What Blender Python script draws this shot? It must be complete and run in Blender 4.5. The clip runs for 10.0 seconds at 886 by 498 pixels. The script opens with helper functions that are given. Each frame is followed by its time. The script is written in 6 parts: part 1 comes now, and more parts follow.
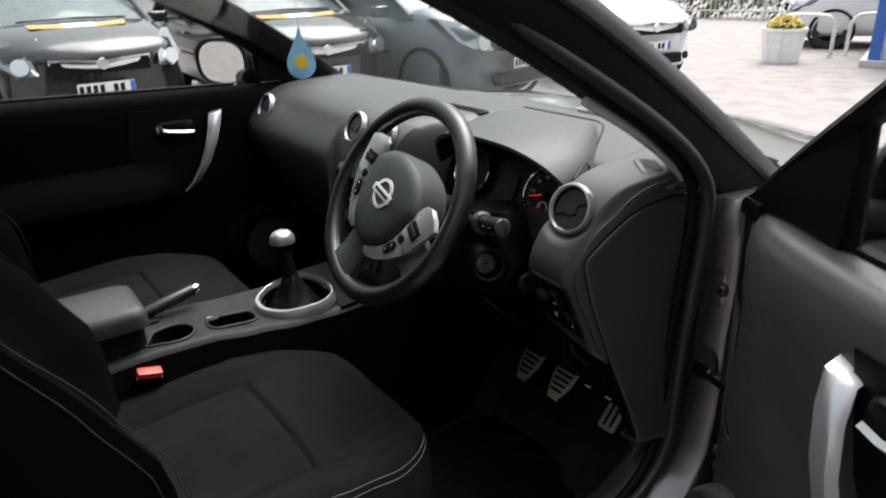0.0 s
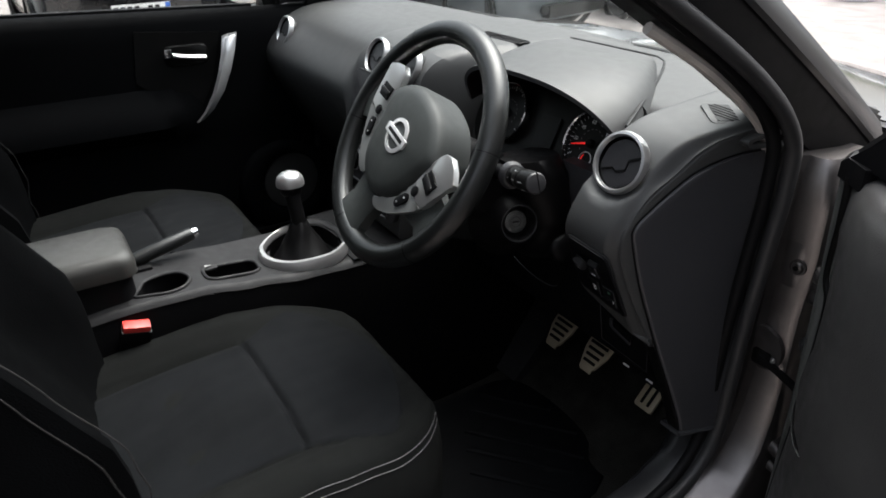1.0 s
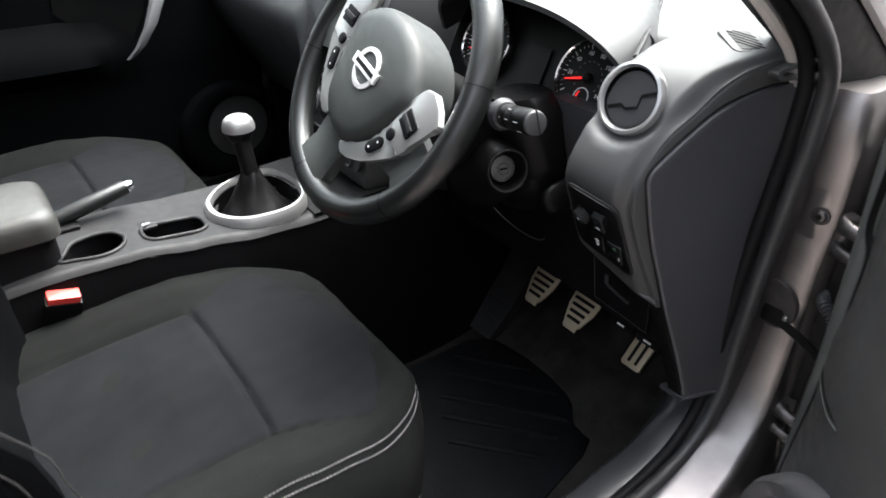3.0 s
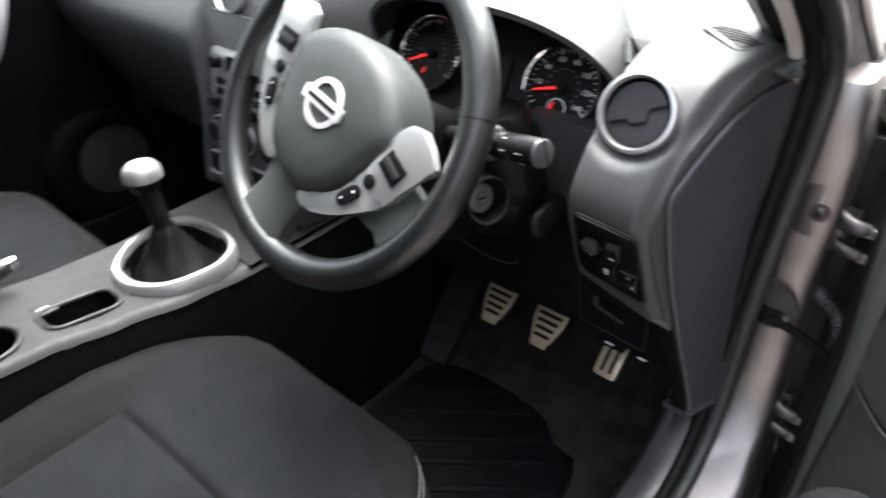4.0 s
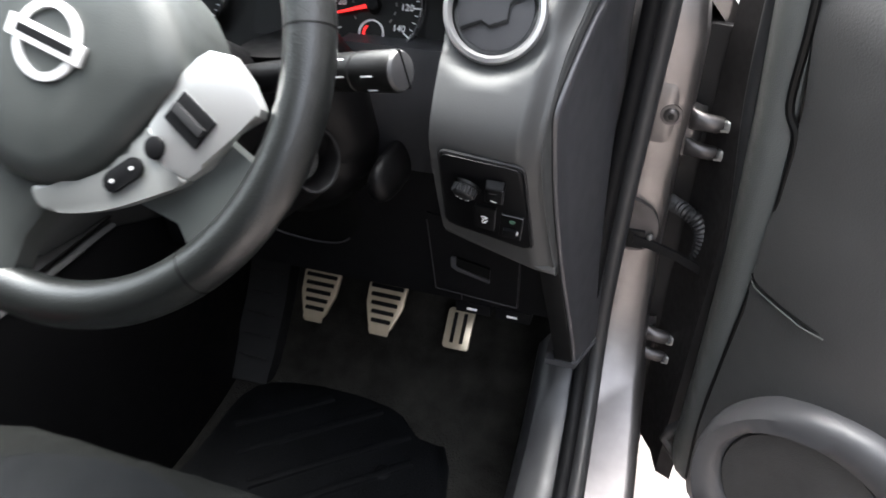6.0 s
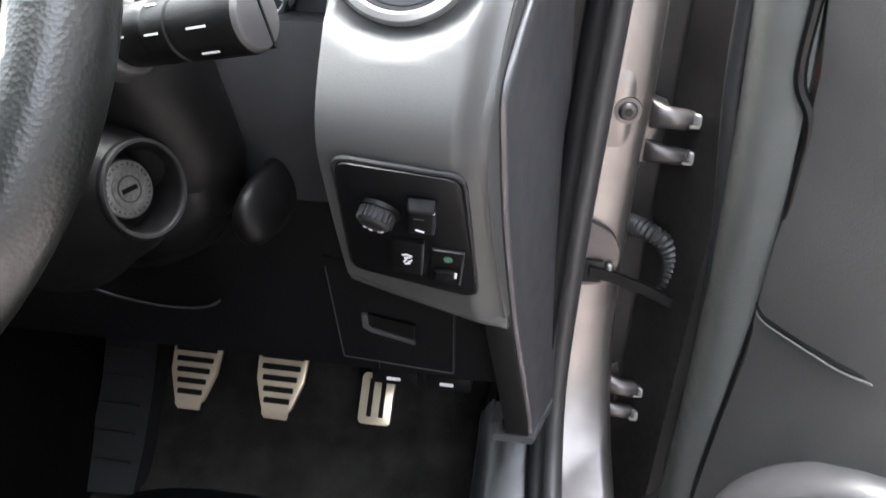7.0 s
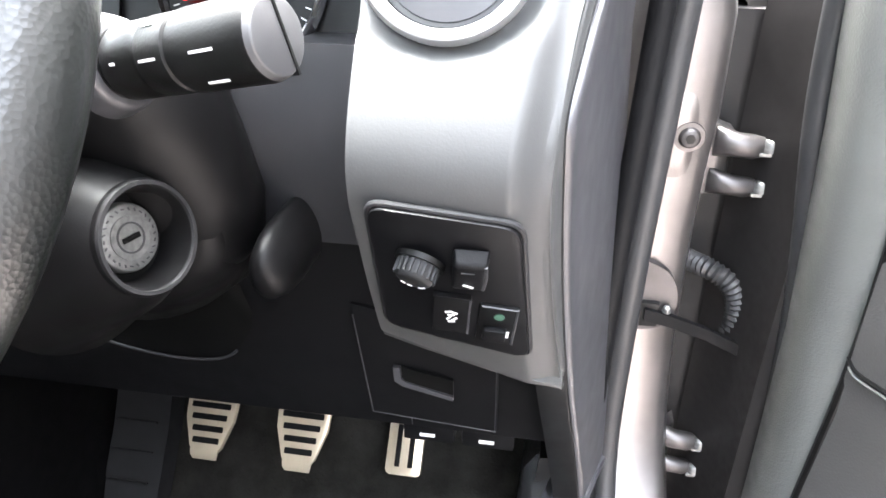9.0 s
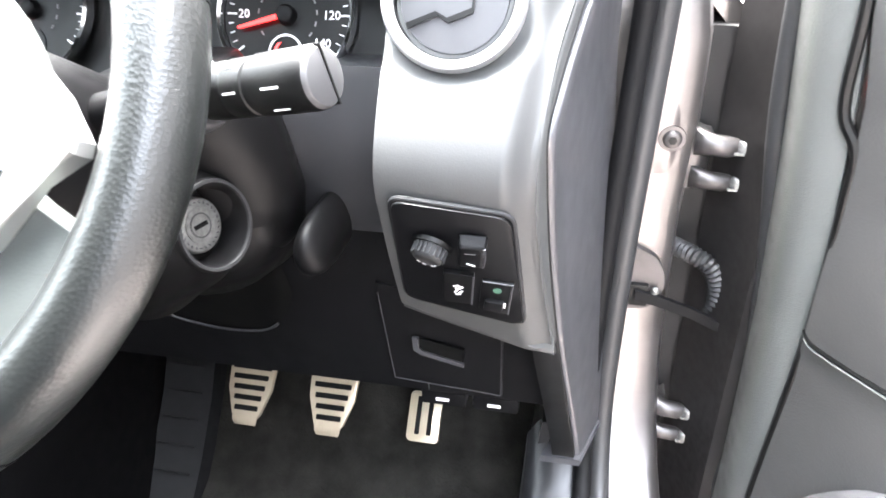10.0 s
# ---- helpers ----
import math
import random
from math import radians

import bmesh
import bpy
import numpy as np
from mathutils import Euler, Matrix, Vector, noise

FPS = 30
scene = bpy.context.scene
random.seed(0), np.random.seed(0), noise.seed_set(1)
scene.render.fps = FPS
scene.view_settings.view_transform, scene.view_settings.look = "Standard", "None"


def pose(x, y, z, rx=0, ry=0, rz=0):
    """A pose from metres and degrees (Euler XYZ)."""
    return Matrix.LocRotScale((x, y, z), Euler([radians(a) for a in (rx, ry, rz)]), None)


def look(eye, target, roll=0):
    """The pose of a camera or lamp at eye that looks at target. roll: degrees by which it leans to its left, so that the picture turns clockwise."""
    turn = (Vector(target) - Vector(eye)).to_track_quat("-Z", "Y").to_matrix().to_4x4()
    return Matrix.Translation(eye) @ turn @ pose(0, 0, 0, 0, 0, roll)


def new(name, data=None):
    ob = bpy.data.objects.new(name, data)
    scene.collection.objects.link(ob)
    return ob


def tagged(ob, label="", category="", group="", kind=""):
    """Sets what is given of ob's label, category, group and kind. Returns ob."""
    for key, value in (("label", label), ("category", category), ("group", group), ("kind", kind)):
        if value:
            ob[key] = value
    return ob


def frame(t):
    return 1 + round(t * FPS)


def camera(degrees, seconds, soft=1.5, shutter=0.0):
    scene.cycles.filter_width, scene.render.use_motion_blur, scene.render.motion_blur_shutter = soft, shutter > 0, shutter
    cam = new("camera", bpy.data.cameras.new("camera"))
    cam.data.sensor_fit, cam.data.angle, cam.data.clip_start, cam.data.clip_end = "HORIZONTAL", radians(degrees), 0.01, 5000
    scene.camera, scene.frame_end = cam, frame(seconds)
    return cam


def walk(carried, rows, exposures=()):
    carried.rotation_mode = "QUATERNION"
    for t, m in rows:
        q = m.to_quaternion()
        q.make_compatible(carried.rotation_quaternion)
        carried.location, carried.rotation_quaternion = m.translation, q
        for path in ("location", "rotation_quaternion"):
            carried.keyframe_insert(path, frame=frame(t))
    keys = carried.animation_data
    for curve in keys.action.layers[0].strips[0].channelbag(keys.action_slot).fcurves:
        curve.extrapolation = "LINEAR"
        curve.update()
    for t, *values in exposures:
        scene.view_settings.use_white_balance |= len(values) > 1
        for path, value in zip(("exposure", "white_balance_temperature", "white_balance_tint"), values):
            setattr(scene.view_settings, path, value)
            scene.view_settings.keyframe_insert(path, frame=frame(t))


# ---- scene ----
cam = camera(66.3, 10.0, soft=1.6, shutter=0.5)
PATH = [
    (0, (1.422, -0.822, 1.437), (-0.085, 0.257, 0.685), -1.5),
    (0.5, (1.365, -0.779, 1.419), (-0.149, 0.207, 0.561), -0.6),
    (1, (1.293, -0.695, 1.394), (-0.216, 0.243, 0.475), -0.7),
    (1.5, (1.357, -0.602, 1.401), (-0.244, 0.136, 0.457), -0.4),
    (2, (1.382, -0.577, 1.368), (-0.264, 0.046, 0.42), -2.0),
    (2.2, (1.361, -0.579, 1.360), (-0.270, 0.058, 0.393), -1.8),
    (2.5, (1.294, -0.617, 1.342), (-0.246, 0.158, 0.327), -0.7),
    (2.7, (1.244, -0.646, 1.335), (-0.210, 0.269, 0.310), 0.3),
    (3.8, (0.979, -0.671, 1.339), (-0.234, 0.490, 0.253), -0.3),
    (4, (0.956, -0.666, 1.337), (-0.145, 0.599, 0.247), -0.2),
    (4.2, (0.935, -0.674, 1.333), (-0.021, 0.697, 0.235), 0.2),
    (4.5, (0.902, -0.686, 1.315), (0.116, 0.75, 0.166), -0.5),
    (5, (0.851, -0.678, 1.271), (0.268, 0.878, 0.157), 2.4),
    (5.2, (0.846, -0.674, 1.267), (0.276, 0.885, 0.152), 1.5),
    (6.3, (0.774, -0.515, 1.167), (0.390, 1.111, 0.068), 0.6),
    (6.5, (0.764, -0.467, 1.133), (0.483, 1.212, 0.084), 0.6),
    (6.7, (0.756, -0.441, 1.114), (0.506, 1.252, 0.079), 0.5),
    (7, (0.744, -0.416, 1.103), (0.506, 1.301, 0.105), 1.3),
    (7.5, (0.732, -0.389, 1.096), (0.471, 1.34, 0.126), 0.5),
    (8, (0.722, -0.37, 1.092), (0.441, 1.363, 0.134), 0.1),
    (8.5, (0.718, -0.358, 1.085), (0.434, 1.377, 0.132), 0.1),
    (9, (0.718, -0.354, 1.088), (0.417, 1.383, 0.142), 0.0),
    (9.5, (0.72, -0.37, 1.096), (0.392, 1.356, 0.142), -0.2),
    (10, (0.741, -0.429, 1.126), (0.376, 1.282, 0.157), -0.9),
]
walk(cam, [(t, look(eye, target, roll)) for t, eye, target, roll in PATH], [(0.0, 0.7), (1, 0.95), (2.0, 1.9), (2.5, 2.15), (4.0, 2.6), (5.0, 2.85), (6.5, 3.25), (7.0, 3.85), (7.5, 4.25), (8.5, 4.85), (9.0, 5.05), (10.0, 5.32)])

# ---- light ----
world = bpy.data.worlds.new("world")
scene.world = world
world.use_nodes = True
wn = world.node_tree
sky = wn.nodes.new("ShaderNodeTexSky")
sky.sky_type = "NISHITA"
sky.sun_disc = False
sky.sun_elevation, sky.sun_rotation = radians(64), radians(342)
sky.air_density, sky.dust_density, sky.ozone_density = 1.2, 5.0, 0.6
mute = wn.nodes.new("ShaderNodeHueSaturation")
mute.inputs["Saturation"].default_value = 0.35
wn.links.new(sky.outputs["Color"], mute.inputs["Color"])
# an overcast sky is brighter overhead than at the horizon
where = wn.nodes.new("ShaderNodeTexCoord")
split = wn.nodes.new("ShaderNodeSeparateXYZ")
wn.links.new(where.outputs["Generated"], split.inputs[0])
grade = wn.nodes.new("ShaderNodeMapRange")
grade.inputs["To Min"].default_value, grade.inputs["To Max"].default_value = 0.7, 2.0
wn.links.new(split.outputs["Z"], grade.inputs["Value"])
dome = wn.nodes.new("ShaderNodeVectorMath")
dome.operation = "SCALE"
wn.links.new(mute.outputs["Color"], dome.inputs[0])
wn.links.new(grade.outputs["Result"], dome.inputs["Scale"])
wn.links.new(dome.outputs["Vector"], wn.nodes["Background"].inputs["Color"])
wn.nodes["Background"].inputs["Strength"].default_value = 0.15
sun_data = bpy.data.lights.new("sun", "SUN")
sun_data.energy, sun_data.angle, sun_data.color = 2.0, radians(60), (0.985, 0.99, 1.0)
sun = new("sun", sun_data)
sun.matrix_world = look((-1.5, 4.5, 10), (0, 0, 0))


# ---- materials ----
def mat(name, color, rough=0.5, metal=0.0, grain=0.0, grain_size=0.002, vary=0.12, vary_size=0.08, spec=0.5, coat=0.0, rand=0.0, rough_vary=0.08, noise2=0.0):
    m = bpy.data.materials.new(name)
    m.use_nodes = True
    nt = m.node_tree
    b = nt.nodes["Principled BSDF"]
    b.inputs["Roughness"].default_value = rough
    b.inputs["Metallic"].default_value = metal
    b.inputs["Specular IOR Level"].default_value = spec
    b.inputs["Coat Weight"].default_value = coat
    b.inputs["Coat Roughness"].default_value = 0.04
    geo = nt.nodes.new("ShaderNodeTexCoord")
    big = nt.nodes.new("ShaderNodeTexNoise")
    big.inputs["Scale"].default_value = 1.0 / vary_size
    big.inputs["Detail"].default_value = 4
    nt.links.new(geo.outputs["Object"], big.inputs["Vector"])
    ramp = nt.nodes.new("ShaderNodeMapRange")
    ramp.inputs["From Min"].default_value, ramp.inputs["From Max"].default_value = 0.3, 0.7
    ramp.inputs["To Min"].default_value, ramp.inputs["To Max"].default_value = 1 - vary, 1 + vary
    nt.links.new(big.outputs["Fac"], ramp.inputs["Value"])
    mul = nt.nodes.new("ShaderNodeVectorMath")
    mul.operation = "SCALE"
    mul.inputs[0].default_value = color
    nt.links.new(ramp.outputs["Result"], mul.inputs["Scale"])
    last = mul.outputs["Vector"]
    if rand:
        info = nt.nodes.new("ShaderNodeObjectInfo")
        r2 = nt.nodes.new("ShaderNodeMapRange")
        r2.inputs["To Min"].default_value, r2.inputs["To Max"].default_value = 1 - rand, 1 + rand
        nt.links.new(info.outputs["Random"], r2.inputs["Value"])
        mul2 = nt.nodes.new("ShaderNodeVectorMath")
        mul2.operation = "SCALE"
        nt.links.new(last, mul2.inputs[0])
        nt.links.new(r2.outputs["Result"], mul2.inputs["Scale"])
        last = mul2.outputs["Vector"]
    nt.links.new(last, b.inputs["Base Color"])
    if rough_vary:
        r3 = nt.nodes.new("ShaderNodeMapRange")
        r3.inputs["From Min"].default_value, r3.inputs["From Max"].default_value = 0.3, 0.7
        r3.inputs["To Min"].default_value, r3.inputs["To Max"].default_value = max(0.02, rough - rough_vary), min(1, rough + rough_vary)
        sm = nt.nodes.new("ShaderNodeTexNoise")
        sm.inputs["Scale"].default_value = 4.0 / vary_size
        nt.links.new(geo.outputs["Object"], sm.inputs["Vector"])
        nt.links.new(sm.outputs["Fac"], r3.inputs["Value"])
        nt.links.new(r3.outputs["Result"], b.inputs["Roughness"])
    if grain:
        fine = nt.nodes.new("ShaderNodeTexVoronoi" if noise2 else "ShaderNodeTexNoise")
        fine.inputs["Scale"].default_value = 1.0 / grain_size
        nt.links.new(geo.outputs["Object"], fine.inputs["Vector"])
        bump = nt.nodes.new("ShaderNodeBump")
        bump.inputs["Strength"].default_value = grain
        bump.inputs["Distance"].default_value = grain_size * 0.5
        nt.links.new(fine.outputs["Distance" if noise2 else "Fac"], bump.inputs["Height"])
        nt.links.new(bump.outputs["Normal"], b.inputs["Normal"])
    return m


def glow(name, color, strength):
    m = bpy.data.materials.new(name)
    m.use_nodes = True
    b = m.node_tree.nodes["Principled BSDF"]
    b.inputs["Base Color"].default_value = (*color, 1)
    b.inputs["Emission Color"].default_value = (*color, 1)
    b.inputs["Emission Strength"].default_value = strength
    return m


def glassy(name, tint=(1, 1, 1)):
    m = bpy.data.materials.new(name)
    m.use_nodes = True
    nt = m.node_tree
    nt.nodes.remove(nt.nodes["Principled BSDF"])
    t = nt.nodes.new("ShaderNodeBsdfTransparent")
    t.inputs["Color"].default_value = (*tint, 1)
    g = nt.nodes.new("ShaderNodeBsdfGlossy")
    g.inputs["Roughness"].default_value = 0.02
    f = nt.nodes.new("ShaderNodeLayerWeight")
    f.inputs["Blend"].default_value = 0.5
    pw = nt.nodes.new("ShaderNodeMath")
    pw.operation, pw.inputs[1].default_value = "POWER", 5.0
    nt.links.new(f.outputs["Facing"], pw.inputs[0])
    ma = nt.nodes.new("ShaderNodeMath")
    ma.operation, ma.inputs[1].default_value, ma.inputs[2].default_value = "MULTIPLY_ADD", 0.22, 0.02
    nt.links.new(pw.outputs["Value"], ma.inputs[0])
    mx = nt.nodes.new("ShaderNodeMixShader")
    nt.links.new(ma.outputs["Value"], mx.inputs["Fac"])
    nt.links.new(t.outputs["BSDF"], mx.inputs[1])
    nt.links.new(g.outputs["BSDF"], mx.inputs[2])
    nt.links.new(mx.outputs["Shader"], nt.nodes["Material Output"].inputs["Surface"])
    return m


DASH = mat("dash_plastic", (0.036, 0.037, 0.037), 0.52, grain=0.1, grain_size=0.0012, vary=0.05, spec=0.5, rough_vary=0.03)
FASCIA = mat("fascia_plastic", (0.040, 0.040, 0.042), 0.40, grain=0.06, grain_size=0.0009, vary=0.04)
DARK = mat("black_plastic", (0.0045, 0.0045, 0.005), 0.45, grain=0.3, grain_size=0.001, spec=0.12)
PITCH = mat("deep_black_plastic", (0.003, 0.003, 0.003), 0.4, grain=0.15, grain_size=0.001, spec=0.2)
GLOSS = mat("gloss_black", (0.0025, 0.0025, 0.003), 0.4, rough_vary=0.04, spec=0.25)
RUBBER = mat("rubber", (0.004, 0.004, 0.0045), 0.6, grain=0.3, grain_size=0.002, spec=0.15)
SEAL = mat("seal_rubber", (0.024, 0.024, 0.025), 0.45, grain=0.2, grain_size=0.002, spec=0.4)
FABRIC = mat("seat_fabric", (0.0052, 0.0057, 0.0055), 0.95, grain=0.8, grain_size=0.0016, vary=0.22, vary_size=0.12, spec=0.12)
INSERT = mat("seat_insert_fabric", (0.0055, 0.0062, 0.0071), 0.95, grain=0.7, grain_size=0.0012, vary=0.2, vary_size=0.15, spec=0.12)
# seat cloth of backrests and headrests, darkened to stand for cabin shade
BACKREST_SHADED = mat("shaded_seat_fabric", (0.0022, 0.0024, 0.0027), 0.9, grain=0.8, grain_size=0.002, vary=0.25, vary_size=0.1, spec=0.03)
ENDCAP = mat("end_cover_plastic", (0.034, 0.034, 0.037), 0.42, grain=0.08, grain_size=0.0009, vary=0.04)
# passenger door plastic; the shade on the far side is in its colour
LEFTDOOR_SHADED = mat("shaded_door_plastic", (0.0028, 0.0030, 0.0034), 0.7, grain=0.3, grain_size=0.0018, vary=0.08, spec=0.03)
CAPSIDE = mat("end_side_plastic", (0.036, 0.036, 0.040), 0.33, grain=0.08, grain_size=0.0009, vary=0.04, spec=0.7, rough_vary=0.03)
COLSIDE = mat("column_side_plastic", (0.024, 0.024, 0.026), 0.42, grain=0.08, grain_size=0.0009, vary=0.05)
SILLTRIM = mat("sill_trim_plastic", (0.017, 0.017, 0.0185), 0.36, grain=0.1, grain_size=0.001, vary=0.08, spec=0.5)
DULLTHREAD = mat("dark_thread", (0.012, 0.011, 0.011), 0.8)
THREAD = mat("grey_thread", (0.15, 0.145, 0.148), 0.8)
CARPET = mat("carpet", (0.022, 0.021, 0.019), 1.0, grain=1.0, grain_size=0.004, vary=0.4, vary_size=0.05, spec=0.03)
MATRUB = mat("mat_rubber", (0.0042, 0.0045, 0.0052), 0.55, grain=0.6, grain_size=0.003, vary=0.3, vary_size=0.05, spec=0.07)
SILVER = mat("silver_plastic", (0.50, 0.50, 0.50), 0.32, metal=0.75, grain=0.0, grain_size=0.001, vary=0.02, rough_vary=0.0)
BRIGHT = mat("pale_silver_plastic", (0.62, 0.62, 0.61), 0.3, metal=0.85, vary=0.03, rough_vary=0.0)
CHROME = mat("chrome", (0.85, 0.85, 0.86), 0.12, metal=1.0, vary=0.03, rough_vary=0.0)
STEEL = mat("pedal_steel", (0.84, 0.72, 0.54), 0.27, metal=0.55, grain=0.0, grain_size=0.004, vary=0.04, vary_size=0.02, rough_vary=0.0)
PAINT = mat("grey_brown_metallic_paint", (0.06, 0.055, 0.052), 0.17, metal=0.55, vary=0.05, coat=0.5, rough_vary=0.0)
PILLARPAINT = mat("dark_pillar_skin", (0.028, 0.028, 0.030), 0.32, metal=0.1, vary=0.08, coat=0.2, rough_vary=0.0)
HINGE = mat("hinge_paint", (0.085, 0.079, 0.078), 0.38, metal=0.7, vary=0.2, vary_size=0.02, rough_vary=0.05)
# body metal inside the door gap, with the gap's shade in its colour
GAPSHADE = mat("gap_shade_metal", (0.011, 0.0100, 0.0100), 0.5, vary=0.25, vary_size=0.04, spec=0.3)
PAINT_DIRTY = mat("dusty_door_jamb_paint", (0.195, 0.182, 0.178), 0.36, metal=0.92, vary=0.15, vary_size=0.05, coat=0.0, rough_vary=0.0)
PAINT_SILL = mat("sill_paint", (0.21, 0.200, 0.199), 0.24, metal=0.8, vary=0.06, coat=0.6, rough_vary=0.0)
CONSOLE = mat("console_plastic", (0.012, 0.012, 0.013), 0.6, grain=0.06, grain_size=0.0009, vary=0.04, spec=0.3)
BADGE = mat("bright_badge", (0.80, 0.80, 0.80), 0.25, metal=0.35, vary=0.02, rough_vary=0.0)
TAIL = mat("dull_silver_plastic", (0.20, 0.205, 0.20), 0.4, metal=0.4, vary=0.03, rough_vary=0.0)
KNOB = mat("lever_plastic", (0.0040, 0.0039, 0.0042), 0.42, grain=0.1, grain_size=0.001, vary=0.08, spec=0.15)
LOCK = mat("worn_lock_metal", (0.21, 0.21, 0.205), 0.42, metal=0.7, vary=0.25, vary_size=0.004, rough_vary=0.0)
LEATHER = mat("rim_leather", (0.0068, 0.0078, 0.0075), 0.33, grain=0.16, grain_size=0.0018, vary=0.1, vary_size=0.03, noise2=1, rough_vary=0.0, spec=0.65)
PAD = mat("airbag_cover", (0.032, 0.036, 0.034), 0.5, grain=0.2, grain_size=0.0012, vary=0.05)
ARMREST = mat("armrest_leather", (0.026, 0.026, 0.024), 0.5, grain=0.4, grain_size=0.002, vary=0.08)
DOORSKIN = mat("door_panel_plastic", (0.045, 0.044, 0.043), 0.38, grain=0.4, grain_size=0.0018, vary=0.10, spec=0.6)
DOORUP = mat("door_upper_plastic", (0.078, 0.081, 0.077), 0.36, grain=0.4, grain_size=0.0018, vary=0.08, spec=0.7)
MESHGRILLE = mat("speaker_mesh", (0.030, 0.029, 0.028), 0.6, grain=0.4, grain_size=0.0015, noise2=1)
RED = mat("red_plastic", (0.70, 0.05, 0.04), 0.35)
NEEDLE = glow("lit_needle", (0.95, 0.022, 0.02), 0.22)
MARK = mat("white_marking", (0.75, 0.75, 0.75), 0.5)
GLASS = glassy("window_glass", (0.95, 0.97, 0.96))
PRIVACY = glassy("privacy_glass", (0.15, 0.15, 0.15))
MIRROR = mat("mirror_glass", (0.6, 0.6, 0.6), 0.02, metal=1.0, vary=0.0, rough_vary=0)
HEADLINER = mat("headliner_cloth", (0.06, 0.06, 0.06), 0.95, grain=0.5, grain_size=0.003)
PILLARTRIM = mat("pale_pillar_trim", (0.46, 0.455, 0.43), 0.6, grain=0.2, grain_size=0.002, vary=0.06)
BLUECARD = mat("blue_card", (0.30, 0.62, 0.84), 0.5)
YELLOWCARD = mat("yellow_card", (0.90, 0.62, 0.05), 0.5)
TARMAC = mat("worn_tarmac", (0.235, 0.210, 0.198), 0.85, grain=0.9, grain_size=0.02, vary=0.2, vary_size=0.3)
CARBLACK = mat("black_car_paint", (0.022, 0.022, 0.023), 0.16, coat=0.6, vary=0.05, rough_vary=0)
CARGREY = mat("grey_car_paint", (0.12, 0.145, 0.16), 0.28, metal=0.3, coat=0.5, vary=0.05, rough_vary=0)
CARWHITE = mat("white_car_paint", (0.82, 0.83, 0.84), 0.25, coat=0.4, vary=0.03, rough_vary=0)
CARSILVER = mat("silver_car_paint", (0.66, 0.67, 0.68), 0.25, metal=0.1, coat=0.4, vary=0.03, rough_vary=0)
CARGLASS = mat("dark_car_glass", (0.10, 0.12, 0.12), 0.06, rough_vary=0.02)
LAMPGLASS = mat("headlamp_lens", (0.20, 0.21, 0.22), 0.10, metal=0.5, rough_vary=0.0)
TYRE = mat("tyre_rubber", (0.020, 0.020, 0.020), 0.8, grain=0.4, grain_size=0.01)
PLATE = mat("plate_white", (0.80, 0.80, 0.78), 0.4)
PLATEBLUE = mat("plate_blue", (0.05, 0.15, 0.55), 0.4)
ORANGE = mat("orange_sticker", (0.90, 0.35, 0.04), 0.5)
POT = mat("white_planter_paint", (0.78, 0.78, 0.76), 0.6, grain=0.4, grain_size=0.01, vary=0.08)
SOIL = mat("soil", (0.05, 0.035, 0.025), 0.95, grain=1, grain_size=0.02)
BLOOM = mat("yellow_flowers", (0.74, 0.60, 0.20), 0.7, vary=0.35, vary_size=0.03)
LEAF = mat("leaf_green", (0.09, 0.13, 0.03), 0.6, vary=0.35, vary_size=0.04)
RAIL = mat("galvanised_rail", (0.62, 0.63, 0.63), 0.45, metal=0.4, rough_vary=0.0)
BLUEPAINT = mat("blue_paint", (0.04, 0.13, 0.45), 0.45, vary=0.06)
CONCRETE = mat("concrete", (0.50, 0.47, 0.43), 0.85, grain=0.6, grain_size=0.02, vary=0.15, vary_size=0.3)
WALLPAINT = mat("pale_wall_paint", (0.70, 0.71, 0.70), 0.7, vary=0.06, vary_size=0.8)
HEDGE = mat("hedge_leaf", (0.10, 0.16, 0.05), 0.7, vary=0.4, vary_size=0.3)


# ---- mesh tools ----
def mesh_of(bm, name, material, smooth=38):
    bmesh.ops.recalc_face_normals(bm, faces=bm.faces)
    me = bpy.data.meshes.new(name)
    bm.to_mesh(me)
    bm.free()
    me.materials.append(material)
    if smooth:
        me.shade_smooth()
        me.set_sharp_from_angle(angle=radians(smooth))
    return me


def thing(name, label, category, group="", kind="", m=None):
    ob = new(name)
    ob.empty_display_size = 0.05
    if m is not None:
        ob.matrix_world = m
    return tagged(ob, label, category, group, kind)


def part(name, bm, material, parent, label="", smooth=38, m=None):
    """One mesh object under a thing or a part; m: its pose in the parent's space."""
    ob = new(name, mesh_of(bm, name, material, smooth))
    ob.parent = parent
    if m is not None:
        ob.matrix_local = m
    return tagged(ob, label)


def solid(name, bm, material, label, category, group="", kind="", smooth=38, m=None):
    ob = new(name, mesh_of(bm, name, material, smooth))
    if m is not None:
        ob.matrix_world = m
    return tagged(ob, label, category, group, kind)


def loft(rings, closed=True, caps=True):
    bm = bmesh.new()
    rows = [[bm.verts.new(p) for p in ring] for ring in rings]
    n = len(rows[0])
    for a, b in zip(rows, rows[1:]):
        for i in range(n if closed else n - 1):
            j = (i + 1) % n
            bm.faces.new((a[i], a[j], b[j], b[i]))
    if caps and closed:
        bm.faces.new(rows[0][::-1])
        bm.faces.new(rows[-1])
    return bm


def thick(bm, d):
    """Gives an open sheet the thickness d, against its normals."""
    bmesh.ops.recalc_face_normals(bm, faces=bm.faces)
    bmesh.ops.solidify(bm, geom=list(bm.faces), thickness=d)
    return bm


